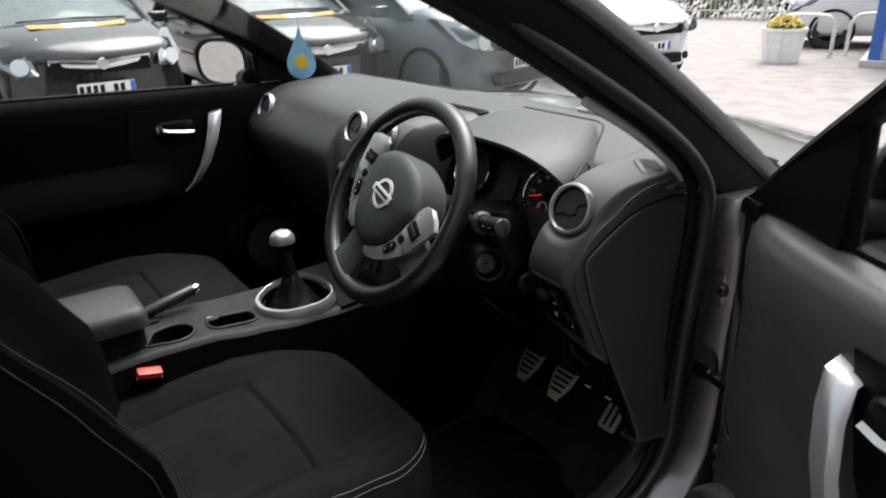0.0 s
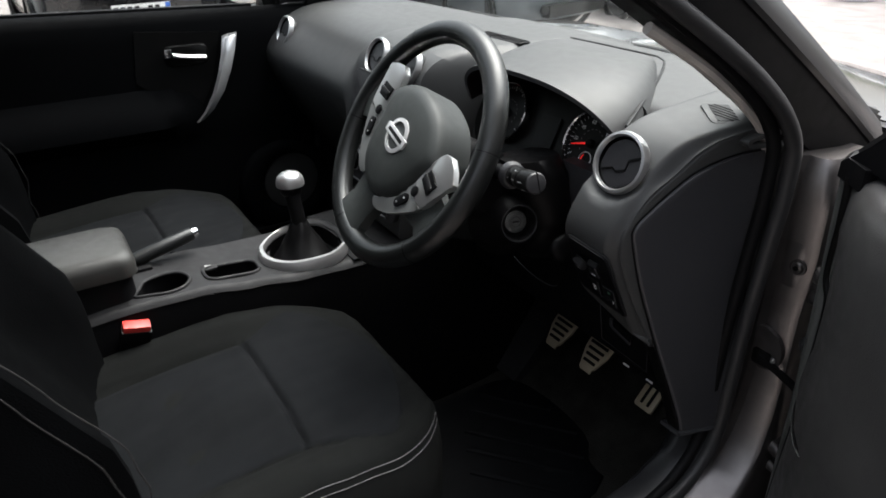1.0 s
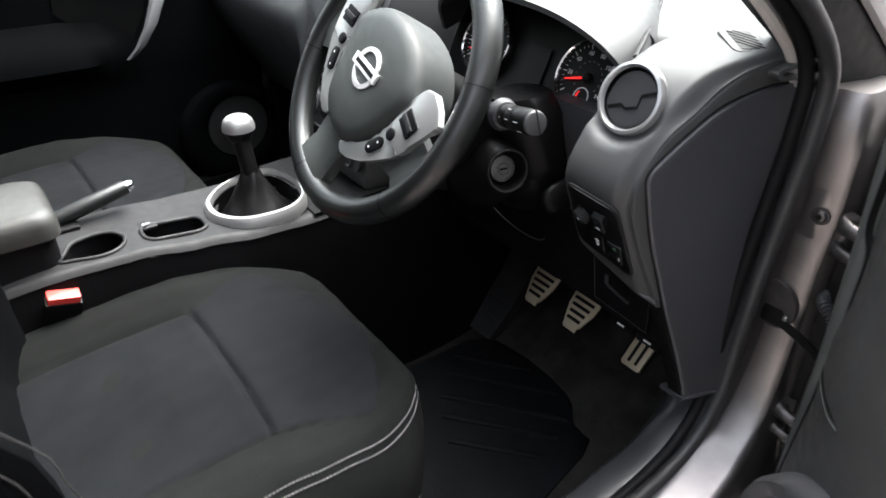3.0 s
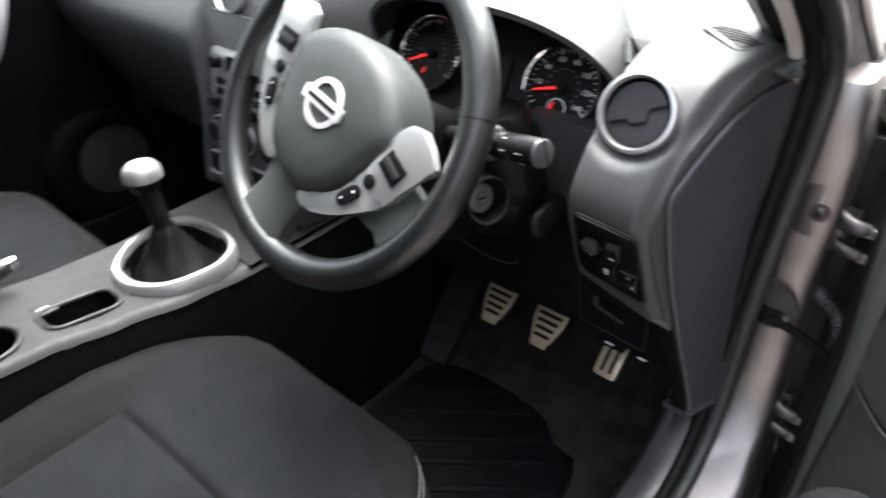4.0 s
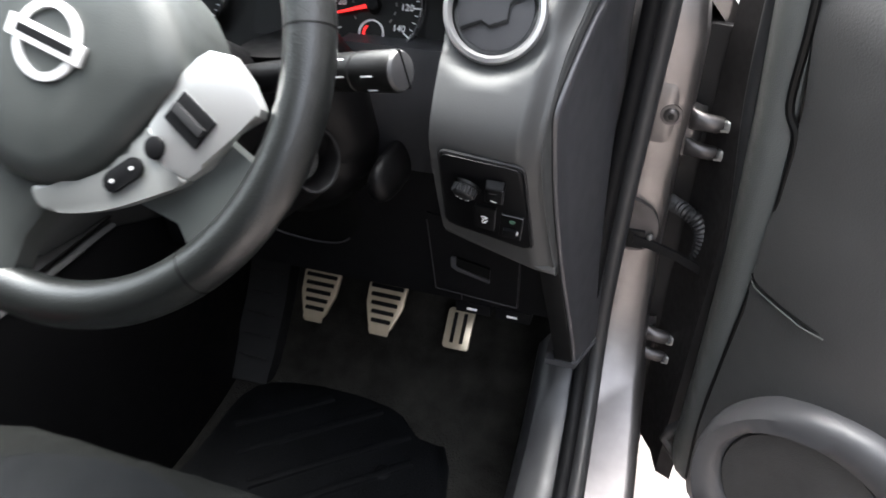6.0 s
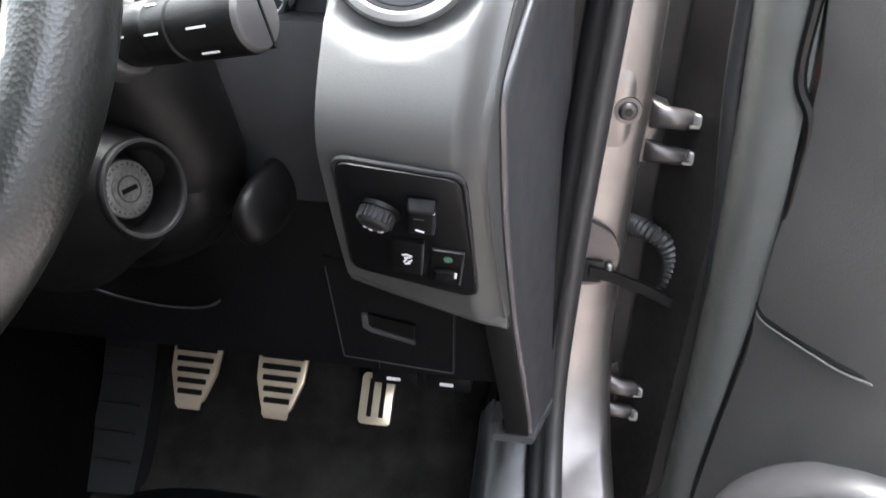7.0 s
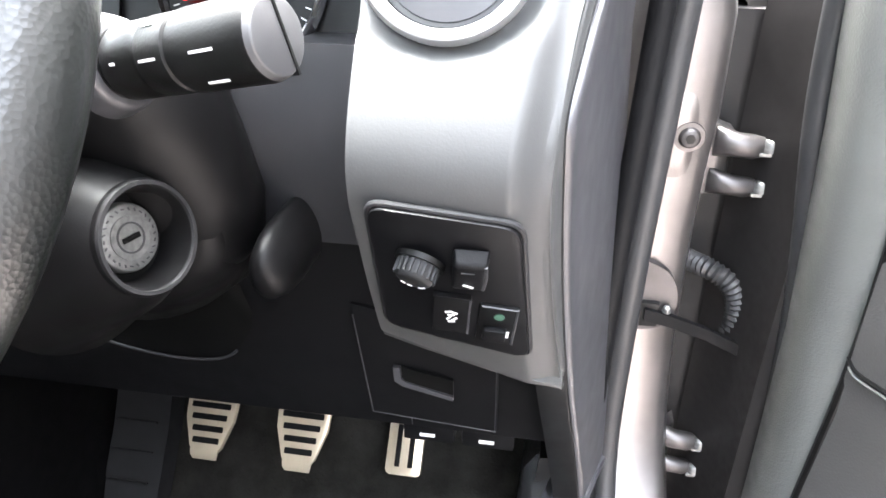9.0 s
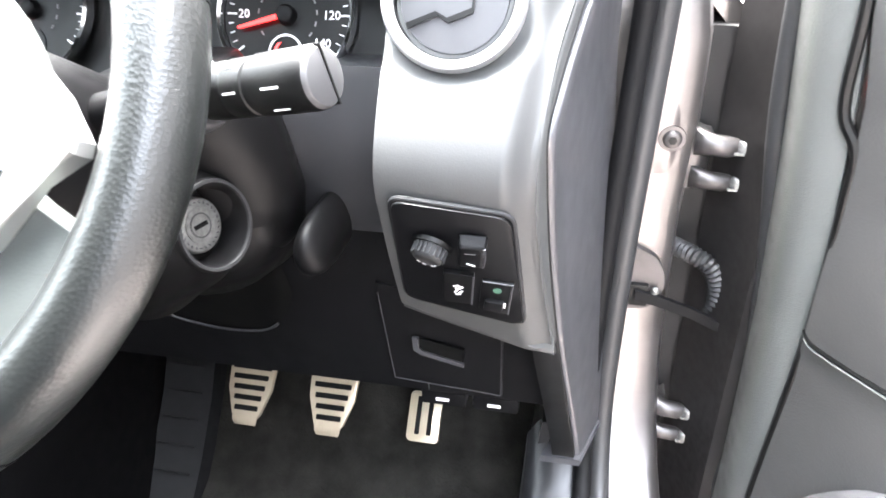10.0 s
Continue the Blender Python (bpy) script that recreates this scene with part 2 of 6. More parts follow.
def tube(points, r, n=10, closed=False, squash=1.0):
    pts = [Vector(p) for p in points]
    rings, k = [], len(pts)
    side = None
    for i, p in enumerate(pts):
        a = pts[(i - 1) % k] if closed or i else p
        b = pts[(i + 1) % k] if closed or i < k - 1 else p
        d = (b - a).normalized()
        if side is None:
            side = d.cross(Vector((0, 0, 1)) if abs(d.z) < 0.9 else Vector((0, 1, 0))).normalized()
        side = (side - d * side.dot(d)).normalized()
        up = d.cross(side)
        rr = r[i] if isinstance(r, (list, tuple)) else r
        rings.append([p + (side * math.cos(t) + up * squash * math.sin(t)) * rr for t in (2 * math.pi * j / n for j in range(n))])
    if closed:
        rings.append(rings[0])
    bm = loft(rings, True, not closed)
    if closed:
        bmesh.ops.remove_doubles(bm, verts=bm.verts, dist=1e-6)
    return bm


def smooth_path(points, n=6, closed=False):
    """Catmull-Rom through the points."""
    p = [Vector(q) for q in points]
    out, k = [], len(p)
    for i in range(k if closed else k - 1):
        a, b, c, d = (p[(i + j) % k] if closed else p[min(max(i + j, 0), k - 1)] for j in (-1, 0, 1, 2))
        for s in range(n):
            t = s / n
            out.append(0.5 * (2 * b + (c - a) * t + (2 * a - 5 * b + 4 * c - d) * t * t + (3 * b - a - 3 * c + d) * t ** 3))
    if not closed:
        out.append(p[-1])
    return out


def block(x0, x1, y0, y1, z0, z1, bevel=0.004, seg=2, taper=0.0):
    bm = bmesh.new()
    bmesh.ops.create_cube(bm, size=1)
    for v in bm.verts:
        k = 1 - taper * (v.co.z + 0.5)
        v.co = Vector(((x0 + x1) / 2 + v.co.x * (x1 - x0) * k, (y0 + y1) / 2 + v.co.y * (y1 - y0) * k, (z0 + z1) / 2 + v.co.z * (z1 - z0)))
    if bevel:
        bmesh.ops.bevel(bm, geom=list(bm.edges), offset=bevel, segments=seg, affect="EDGES", profile=0.7)
    return bm


def disc(r, h, n=32, r2=None, bevel=0.0):
    """A cylinder from z=0 to z=h."""
    r2 = r if r2 is None else r2
    ring = lambda q, z: [(q * math.cos(2 * math.pi * i / n), q * math.sin(2 * math.pi * i / n), z) for i in range(n)]
    if bevel:
        return loft([ring(r, 0), ring(r2, h - bevel), ring(r2 - bevel * 0.4, h - bevel * 0.3), ring(r2 - bevel, h)])
    return loft([ring(r, 0), ring(r2, h)])


def lathe(profile, n=40):
    """Turns a closed profile of (radius, height) about z."""
    rings = [[(r * math.cos(2 * math.pi * i / n), r * math.sin(2 * math.pi * i / n), z) for r, z in profile] for i in range(n)]
    bm = loft(rings + [rings[0]], True, False)
    bmesh.ops.remove_doubles(bm, verts=bm.verts, dist=1e-6)
    return bm


def prism(outline, d, bevel=0.0, seg=2):
    """A flat outline of (x, y), from z=0 to z=d."""
    bm = loft([[(x, y, 0) for x, y in outline], [(x, y, d) for x, y in outline]])
    if bevel:
        top = [e for e in bm.edges if all(v.co.z > d * 0.5 for v in e.verts)]
        bmesh.ops.bevel(bm, geom=top, offset=bevel, segments=seg, affect="EDGES", profile=0.6)
    return bm


def rounded(w, h, r, n=5):
    out = []
    for cx, cy, a in ((w / 2 - r, h / 2 - r, 0), (-w / 2 + r, h / 2 - r, 90), (-w / 2 + r, -h / 2 + r, 180), (w / 2 - r, -h / 2 + r, 270)):
        out += [(cx + r * math.cos(radians(a + 90 * i / n)), cy + r * math.sin(radians(a + 90 * i / n))) for i in range(n + 1)]
    return out


def facing(p, normal, spin=0):
    """A pose at p whose z looks along normal, and whose y is up."""
    z = Vector(normal).normalized()
    x = Vector((0, 0, 1)).cross(z)
    x = x.normalized() if x.length > 1e-4 else Vector((1, 0, 0))
    y = z.cross(x)
    return Matrix.Translation(p) @ Matrix((x, y, z)).transposed().to_4x4() @ pose(0, 0, 0, 0, 0, spin)


def lerp(a, b, t):
    return a + (b - a) * t


def table(x, rows):
    """Piecewise linear: rows of (x, value or tuple)."""
    if x <= rows[0][0]:
        return rows[0][1]
    for (a, p), (b, q) in zip(rows, rows[1:]):
        if x <= b:
            t = (x - a) / (b - a)
            t = t * t * (3 - 2 * t)
            return tuple(lerp(u, v, t) for u, v in zip(p, q)) if isinstance(p, tuple) else lerp(p, q, t)
    return rows[-1][1]


def text_mesh(word, size, depth=0.0003):
    c = bpy.data.curves.new("lettering", "FONT")
    c.body, c.size, c.extrude, c.align_x, c.align_y = word, size, depth, "CENTER", "CENTER"
    c.resolution_u = 2
    o = bpy.data.objects.new("lettering", c)
    scene.collection.objects.link(o)
    me = bpy.data.meshes.new_from_object(o.evaluated_get(bpy.context.evaluated_depsgraph_get()))
    bpy.data.objects.remove(o)
    bpy.data.curves.remove(c)
    bm = bmesh.new()
    bm.from_mesh(me)
    bpy.data.meshes.remove(me)
    return bm


# ---- ground and distance ----
def build_ground():
    bm = bmesh.new()
    bmesh.ops.create_grid(bm, x_segments=8, y_segments=8, size=400)
    solid("ground", bm, TARMAC, "worn pinkish grey tarmac of a car park", "ground", kind="structure", smooth=0)


build_ground()


# ---- the car: shell ----
def a_pillar(s):
    """Both A-pillars; s is 1 for the driver's side."""
    th = thing("a_pillar", "dark inner trim and grey painted outer face of the windscreen pillar", "car pillar", "windscreen pillars", kind="structure")
    if s > 0:
        line = smooth_path([(0.770, 0.36, 1.03), (0.753, 0.17, 1.165), (0.735, -0.10, 1.335), (0.70, -0.36, 1.475), (0.66, -0.58, 1.56)], 5)
    else:
        line = smooth_path([(0.835, 0.36, 1.03), (0.815, 0.17, 1.165), (0.775, -0.10, 1.335), (0.72, -0.36, 1.475), (0.66, -0.58, 1.56)], 5)
    d = (Vector(line[-1]) - Vector(line[0])).normalized()
    rings, rings2 = [], []
    for p in line:
        f = Vector((0.0, d.z, -d.y))
        o = Vector((1, 0, 0))
        sec = [(-0.060, 0.055), (-0.068, 0.02), (-0.056, -0.02), (-0.02, -0.045), (0.025, -0.04), (0.035, -0.01), (0.035, 0.03), (0.0, 0.06)]
        rings.append([Vector((s * q.x, q.y, q.z)) for q in (p + o * a - f * b for a, b in ((u, -v) for u, v in sec))])
        sec2 = [(0.0, 0.060), (0.034, 0.034), (0.038, 0.028), (0.042, 0.034), (0.040, 0.050), (0.030, 0.065), (0.008, 0.071)]
        rings2.append([Vector((s * q.x, q.y, q.z)) for q in (p + o * a - f * b for a, b in ((u, -v) for u, v in sec2))])
    part("inner_trim", loft(rings), DARK, th)
    part("outer_panel", loft(rings2), PILLARPAINT, th, "grey painted pillar skin")


a_pillar(1)
a_pillar(-1)

# hinge pillar of the driver's side, with its sill
def hinge_pillar():
    th = thing("hinge_pillar", "grey-brown painted door jamb pillar with hinges and door check", "car body", kind="structure")
    rings = []
    for z, y, x1 in ((0.425, -0.060, 0.874), (0.442, 0.000, 0.874), (0.462, 0.060, 0.872), (0.490, 0.115, 0.868), (0.525, 0.158, 0.862), (0.57, 0.188, 0.857), (0.63, 0.206, 0.853), (0.70, 0.214, 0.850), (0.82, 0.214, 0.848), (0.92, 0.214, 0.852), (1.00, 0.212, 0.850), (1.05, 0.214, 0.842), (1.068, 0.222, 0.832)):
        x0 = 0.765
        rings.append([(x0, y - 0.012, z), (0.792, y - 0.012, z), (0.800, y, z), (x1 - 0.014, y, z), (x1 - 0.004, y + 0.006, z), (x1, y + 0.018, z), (x1, 0.32, z), (x0, 0.32, z)])
    part("jamb", loft(rings), PAINT_DIRTY, th)
    # shallow pressed pad round the bolt
    rows = []
    for i in range(49):
        z = 0.850 + 0.110 * i / 48
        row = []
        for k in range(25):
            x = 0.801 + 0.034 * k / 24
            row.append((x, 0.2166 - 0.0046 * math.exp(-((x - 0.816) / 0.016) ** 4 - ((z - 0.905) / 0.038) ** 4), z))
        rows.append(row)
    part("pressed_pad", thick(loft(rows, False), 0.001), PAINT_DIRTY, th, smooth=80)
    bolt = part("bolt", disc(0.0095, 0.006, 20, 0.0085, 0.002), HINGE, th, m=facing((0.827, 0.2120, 0.904), (0.05, -1, 0)))
    part("socket", disc(0.0042, 0.0012, 6), PITCH, bolt, m=pose(0, 0, 0.0058))
    part("washer", lathe([(0.0085, 0), (0.013, 0), (0.0125, 0.0016), (0.0085, 0.0018)], 24), HINGE, bolt)
    # door check: bracket, rivet and arm
    br = part("check_bracket", loft([[(0.806 + x, 0.213 - d, 0.752 + z) for x, z in ((p.x, p.y) for p in smooth_path([(-0.012, -0.03, 0), (0.02, -0.034, 0), (0.034, -0.012, 0), (0.032, 0.012, 0), (0.018, 0.030, 0), (-0.012, 0.034, 0)], 4, True))] for d in (0.0, 0.009)]), HINGE, th)
    part("check_arm", loft([[(x, y - 0.003, z - 0.006), (x, y + 0.003, z - 0.006), (x, y + 0.003, z + 0.006), (x, y - 0.003, z + 0.006)] for x, y, z in ((0.812, 0.196, 0.738), (0.835, 0.198, 0.732), (0.87, 0.200, 0.720), (0.905, 0.198, 0.705), (0.935, 0.195, 0.694))]), DARK, th, "dark steel door check arm")
    part("rivet", disc(0.0042, 0.006, 14, 0.0036, 0.0015), LOCK, br, m=facing((0.832, 0.200, 0.740), (0, -0.3, 1)))
    part("check_housing", block(0.797, 0.826, 0.198, 0.216, 0.722, 0.748, 0.004), PITCH, th)
    for z in (0.882, 0.556):
        h = part("hinge", loft([[(x, y, z - w), (x, y, z + w), (x, y + 0.020, z + w), (x, y + 0.020, z - w)] for x, y, w in ((0.836, 0.226, 0.034), (0.852, 0.222, 0.031), (0.862, 0.226, 0.026), (0.868, 0.236, 0.022))]), HINGE, th, "painted steel door hinge", smooth=60)
        for dz, w in ((0.017, 0.0105), (-0.019, 0.0090)):
            part("hinge_lug", loft([[(x, y + r * math.cos(a) * 0.9, z + dz + d + r * math.sin(a)) for a in (2 * math.pi * i / 16 for i in range(16))] for x, y, r, d in ((0.850, 0.226, w * 1.35, 0), (0.858, 0.220, w * 1.15, 0), (0.868, 0.217, w, -0.001), (0.880, 0.217, w, -0.002), (0.888, 0.218, w * 0.8, -0.002))]), HINGE, h, smooth=70)
            part("hinge_pin", disc(0.0062, 0.010, 18, 0.0055, 0.002), LOCK, h, m=pose(0.892, 0.213, z + dz - 0.004))
            part("pin_flange", block(0.884, 0.908, 0.208, 0.226, z + dz - 0.0075, z + dz - 0.0045, 0.001), LOCK, h)
        for dz in (-0.040, 0.036):
            part("hinge_bolt", disc(0.0050, 0.006, 6), CHROME, h, m=facing((0.899, 0.224, z + dz), (-0.5, -0.86, 0)))
    # corrugated loom between pillar and door
    lo = smooth_path([(0.848, 0.262, 0.768), (0.856, 0.238, 0.774), (0.868, 0.222, 0.776), (0.884, 0.214, 0.768), (0.894, 0.212, 0.750), (0.897, 0.215, 0.725), (0.894, 0.228, 0.698)], 8)
    part("wiring_boot", tube(lo, [0.0082 + 0.0022 * (i % 2) for i in range(len(lo))], 12), SEAL, th, "corrugated black rubber wiring boot")
    part("wing_edge", loft([[(x, y, z) for x, y in ((0.850, 0.258), (0.885, 0.252), (0.892, 0.29), (0.892, 0.5), (0.850, 0.5))] for z in (0.22, 0.7, 0.96, 1.0)]), GAPSHADE, th)


hinge_pillar()


def sill():
    th = thing("door_sill", "grey-brown painted door sill with black plastic tread trim", "car sill", kind="structure")
    ys = (-1.15, -0.8, -0.4, -0.1, 0.05, 0.12, 0.16)
    part("painted_sill", loft([[(0.795, y, 0.30), (0.795, y, 0.432 + k), (0.806, y, 0.438 + k), (0.850, y, 0.436 + k), (0.872, y, 0.425 + k), (0.880, y, 0.395 + k * 0.5), (0.880, y, 0.26), (0.85, y, 0.2)] for y, k in zip(ys, (0, 0, 0, 0.0, 0.0, 0.0, 0.0))]), PAINT_SILL, th)
    trim = loft([[(0.700, y, 0.33), (0.712, y, 0.43 + k), (0.725, y, 0.452 + k), (0.745, y, 0.458 + k), (0.775, y, 0.456 + k), (0.788, y, 0.448 + k), (0.788, y, 0.33)] for y, k in zip(ys, (0, 0, 0, 0.01, 0.03, 0.07, 0.13))])
    part("sill_trim", trim, SILLTRIM, th, "dark grey plastic sill cover")
    part("kick_panel", loft([[(0.700, y, 0.32), (0.745, y, 0.32), (0.775, y, z), (0.755, y, z + 0.004), (0.728, y, z)] for y, z in ((0.145, 0.592), (0.20, 0.60), (0.30, 0.62), (0.46, 0.62))]), SILLTRIM, th)


sill()


def seal():
    line = [(0.795, -1.05, 0.470), (0.795, -0.5, 0.470), (0.795, -0.10, 0.474), (0.793, 0.04, 0.492), (0.790, 0.11, 0.53), (0.787, 0.145, 0.59), (0.786, 0.152, 0.66), (0.788, 0.154, 0.80), (0.793, 0.158, 0.93), (0.797, 0.160, 1.03), (0.797, 0.145, 1.11), (0.785, 0.06, 1.195), (0.758, -0.12, 1.31), (0.710, -0.36, 1.445), (0.65, -0.60, 1.53), (0.63, -0.9, 1.55)]
    th = thing("door_seal", "black rubber door seal round the driver's door opening", "door seal")
    part("bulb", tube(smooth_path([(x + 0.005, y + 0.014, z) for x, y, z in line], 5), 0.0115, 12), SEAL, th)
    part("lip", tube(smooth_path([(x - 0.013, y - 0.003, z) for x, y, z in line], 5), 0.0095, 10), RUBBER, th)


seal()


# trim strip at the end of the dash, by the pillar
def pillar_strip():
    pts = smooth_path([(0.745, -0.08, 1.262), (0.757, 0.02, 1.205), (0.762, 0.10, 1.150), (0.762, 0.152, 1.108), (0.760, 0.173, 1.072)], 5)
    solid("pillar_trim_strip", tube(pts, 0.0075, 8), mat("pale_trim", (0.46, 0.43, 0.40), 0.5), "pale grey trim strip along the windscreen pillar", "trim", kind="structure")


pillar_strip()


def shell():
    th = thing("car_shell", "grey-brown car body with roof, bonnet and rear cabin", "car body", kind="structure")
    # roof
    rows = []
    for y, z, w in ((-0.56, 1.565, 0.64), (-0.9, 1.60, 0.63), (-1.5, 1.61, 0.62), (-2.2, 1.57, 0.60), (-2.7, 1.48, 0.58)):
        rows.append([(w * u, y, z - 0.04 * u * u) for u in (-1, -0.8, -0.4, 0, 0.4, 0.8, 1)])
    part("roof", thick(loft(rows, False), 0.05), HEADLINER, th)
    # bonnet
    rows = []
    for y, z, w in ((0.78, 1.005, 0.80), (1.0, 1.00, 0.81), (1.3, 0.965, 0.80), (1.6, 0.90, 0.78), (1.8, 0.82, 0.74), (1.88, 0.72, 0.70)):
        rows.append([(w * u, y - 0.06 * u * u, z + 0.012 * math.cos(6 * u) - 0.03 * u ** 4) for u in [i / 8 for i in range(-8, 9)]])
    part("bonnet", thick(loft(rows, False), 0.03), PAINT, th, "glossy grey-brown bonnet")
    part("scuttle", thick(loft([[(0.80 * u, 0.78 - 0.04 * u * u, 0.985) for u in [i / 6 for i in range(-6, 7)]], [(0.80 * u, 0.62 - 0.05 * u * u, 1.000) for u in [i / 6 for i in range(-6, 7)]], [(0.80 * u, 0.52 - 0.07 * u * u, 1.06) for u in [i / 6 for i in range(-6, 7)]]], False), 0.02), PITCH, th)
    for s in (-1, 1):
        part("wing", thick(loft([[(s * 0.80, y, z), (s * 0.845, y, z - 0.006), (s * 0.885, y, z - 0.05), (s * 0.892, y, z - 0.2), (s * 0.89, y, 0.4)] for y, z in ((0.27, 1.06), (0.5, 1.035), (0.8, 0.995), (1.2, 0.965), (1.6, 0.88), (1.85, 0.74))], False), 0.02), PAINT, th)
        part("quarter_panel", block(s * 0.89 - 0.02, s * 0.89 + 0.02, -2.9, -1.12, 0.3, 1.1, 0.01), PAINT, th)
        part("b_pillar", loft([[(s * x, -0.99, z), (s * x, -1.16, z), (s * (x - 0.06), -1.16, z), (s * (x - 0.06), -0.99, z)] for x, z in ((0.86, 0.3), (0.86, 1.05), (0.80, 1.3), (0.68, 1.57))]), DARK, th)
        part("rear_side_window", thick(loft([[(s * 0.85, y, 1.1) for y in (-1.16, -2.7)], [(s * 0.64, y, 1.55) for y in (-1.16, -2.5)]], False), 0.004), PRIVACY, th)
    part("pillar_trim", loft([[(-x - 0.05, -0.99, z), (-x - 0.004, -0.935 - d, z), (-x, -0.925 - d, z), (-x + 0.004, -0.872 - d, z), (-x - 0.002, -0.845 - d, z), (-x - 0.014, -0.835 - d, z), (-x - 0.05, -0.835 - d, z)] for x, z, d in ((0.742, 1.078, 0), (0.740, 1.083, 0), (0.715, 1.2, 0.012), (0.69, 1.3, 0.02), (0.62, 1.53, 0.03))]), PILLARTRIM, th, "pale grey plastic trim on the door pillar")
    part("floor_pan", block(-0.8, 0.8, -2.8, 0.7, 0.20, 0.285, 0.01), CARPET, th)
    part("bulkhead", block(-0.8, 0.8, 0.50, 0.53, 0.28, 1.05, 0.005), PITCH, th)
    part("tailgate", block(-0.8, 0.8, -2.86, -2.78, 0.3, 1.15, 0.02), PAINT, th)
    part("rear_bench", block(-0.65, 0.65, -2.2, -1.6, 0.3, 0.62, 0.05, 3), FABRIC, th)
    part("rear_bench_back", block(-0.65, 0.65, -2.4, -2.2, 0.55, 1.2, 0.05, 3), FABRIC, th)
    part("left_sill", block(-0.88, -0.70, -1.2, 0.3, 0.28, 0.45, 0.01), DARK, th)
    part("roof_skin", thick(loft([[(w * 1.02 * u, y, z + 0.012 - 0.045 * u * u) for u in (-1, -0.8, -0.4, 0, 0.4, 0.8, 1)] for y, z, w in ((-0.55, 1.567, 0.64), (-0.9, 1.60, 0.63), (-1.5, 1.61, 0.62), (-2.2, 1.57, 0.60), (-2.7, 1.48, 0.58))], False), 0.006), PAINT, th, "grey-brown painted roof")
    part("rear_window", thick(loft([[(-0.58, -2.70, 1.46), (0.58, -2.70, 1.46)], [(-0.74, -2.84, 1.14), (0.74, -2.84, 1.14)]], False), 0.005), PRIVACY, th)
    part("left_kick_panel", block(-0.80, -0.70, 0.1, 0.5, 0.3, 1.0, 0.01), DARK, th)
    return th


CAR_SHELL = shell()


def windscreen():
    rows = []
    for k in range(9):
        t = k / 8
        y, z, w = lerp(0.60, -0.55, t), lerp(1.03, 1.555, t) + 0.02 * math.sin(math.pi * t), lerp(0.80, 0.60, t)
        rows.append([(w * u, y - 0.14 * u * u, z) for u in [i / 6 for i in range(-6, 7)]])
    ob = solid("windscreen", thick(loft(rows, False), 0.005), GLASS, "clear curved windscreen above the dashboard", "window", kind="structure")
    ob.visible_shadow = False
    # black band and wiper at the glass's foot
    solid("wiper", tube(smooth_path([(-0.55, 0.56, 1.075), (0, 0.655, 1.055), (0.55, 0.60, 1.07)], 8), 0.008, 8), PITCH, "black wiper resting at the foot of the windscreen", "wiper")


windscreen()


# ---- floor of the cabin ----
def footwell():
    rows = []
    for y, z in ((-1.0, 0.295), (-0.3, 0.292), (0.05, 0.292), (0.19, 0.294), (0.26, 0.335), (0.34, 0.43), (0.42, 0.55), (0.47, 0.75), (0.48, 0.95)):
        rows.append([(x, y + 0.01 * math.sin(9 * x), z + 0.004 * math.sin(23 * x + 9 * y)) for x in [0.10 + 0.62 * i / 12 for i in range(13)]])
    solid("carpet", thick(loft(rows, False), 0.01), CARPET, "worn black carpet in the driver's footwell", "carpet", kind="structure")
    rows = [[(-x, y, z) for x in (0.1, 0.3, 0.5, 0.74)] for y, z in ((-1.0, 0.305), (0.10, 0.300), (0.3, 0.40), (0.46, 0.9))]
    solid("passenger_carpet", thick(loft(rows, False), 0.01), CARPET, "black carpet in the passenger footwell", "carpet", kind="structure")
    # foot rest against the tunnel
    th = thing("foot_rest", "black ribbed plastic foot rest beside the clutch", "foot rest")
    part("rest_pad", loft([[(x, y, z), (x + 0.075, y + 0.01, z - 0.005), (x + 0.08, y + 0.04, z - 0.01), (x, y + 0.04, z)] for x, y, z in ((0.150, 0.165, 0.315), (0.150, 0.21, 0.36), (0.148, 0.27, 0.43), (0.145, 0.33, 0.52), (0.145, 0.36, 0.58))]), CONSOLE, th)
    for k in range(6):
        t = k / 5
        part("rib", block(0.160, 0.218, -0.002, 0.002, -0.001, 0.001, 0.0005), CONSOLE, th, m=pose(0, lerp(0.195, 0.315, t), lerp(0.352, 0.51, t), -40))


footwell()


def floor_mat():
    th = thing("floor_mat", "black rubber driver's floor mat with diagonal ridges", "floor mat")
    out = [(0.20, 0.00), (0.20, 0.14), (0.27, 0.195), (0.46, 0.195), (0.53, 0.14), (0.60, 0.10), (0.62, -0.30), (0.20, -0.30)]
    out = [(p.x, p.y) for p in smooth_path([(x, y, 0) for x, y in out], 3, True)]
    part("sheet", prism(out, 0.006, 0.003), MATRUB, th, m=pose(0, 0, 0.306))
    for a, b in (((0.225, 0.075), (0.359, 0.18)), ((0.26, 0.022), (0.452, 0.18)), ((0.31, -0.03), (0.517, 0.142)), ((0.36, -0.06), (0.539, 0.09)), ((0.42, -0.09), (0.56, 0.03))):
        part("ridge", tube([(*a, 0.312), (*b, 0.312)], 0.008, 8, squash=0.7), MATRUB, th)
    part("fixing", disc(0.016, 0.004, 20, 0.014, 0.002), DARK, th, m=pose(0.50, 0.06, 0.311))


floor_mat()


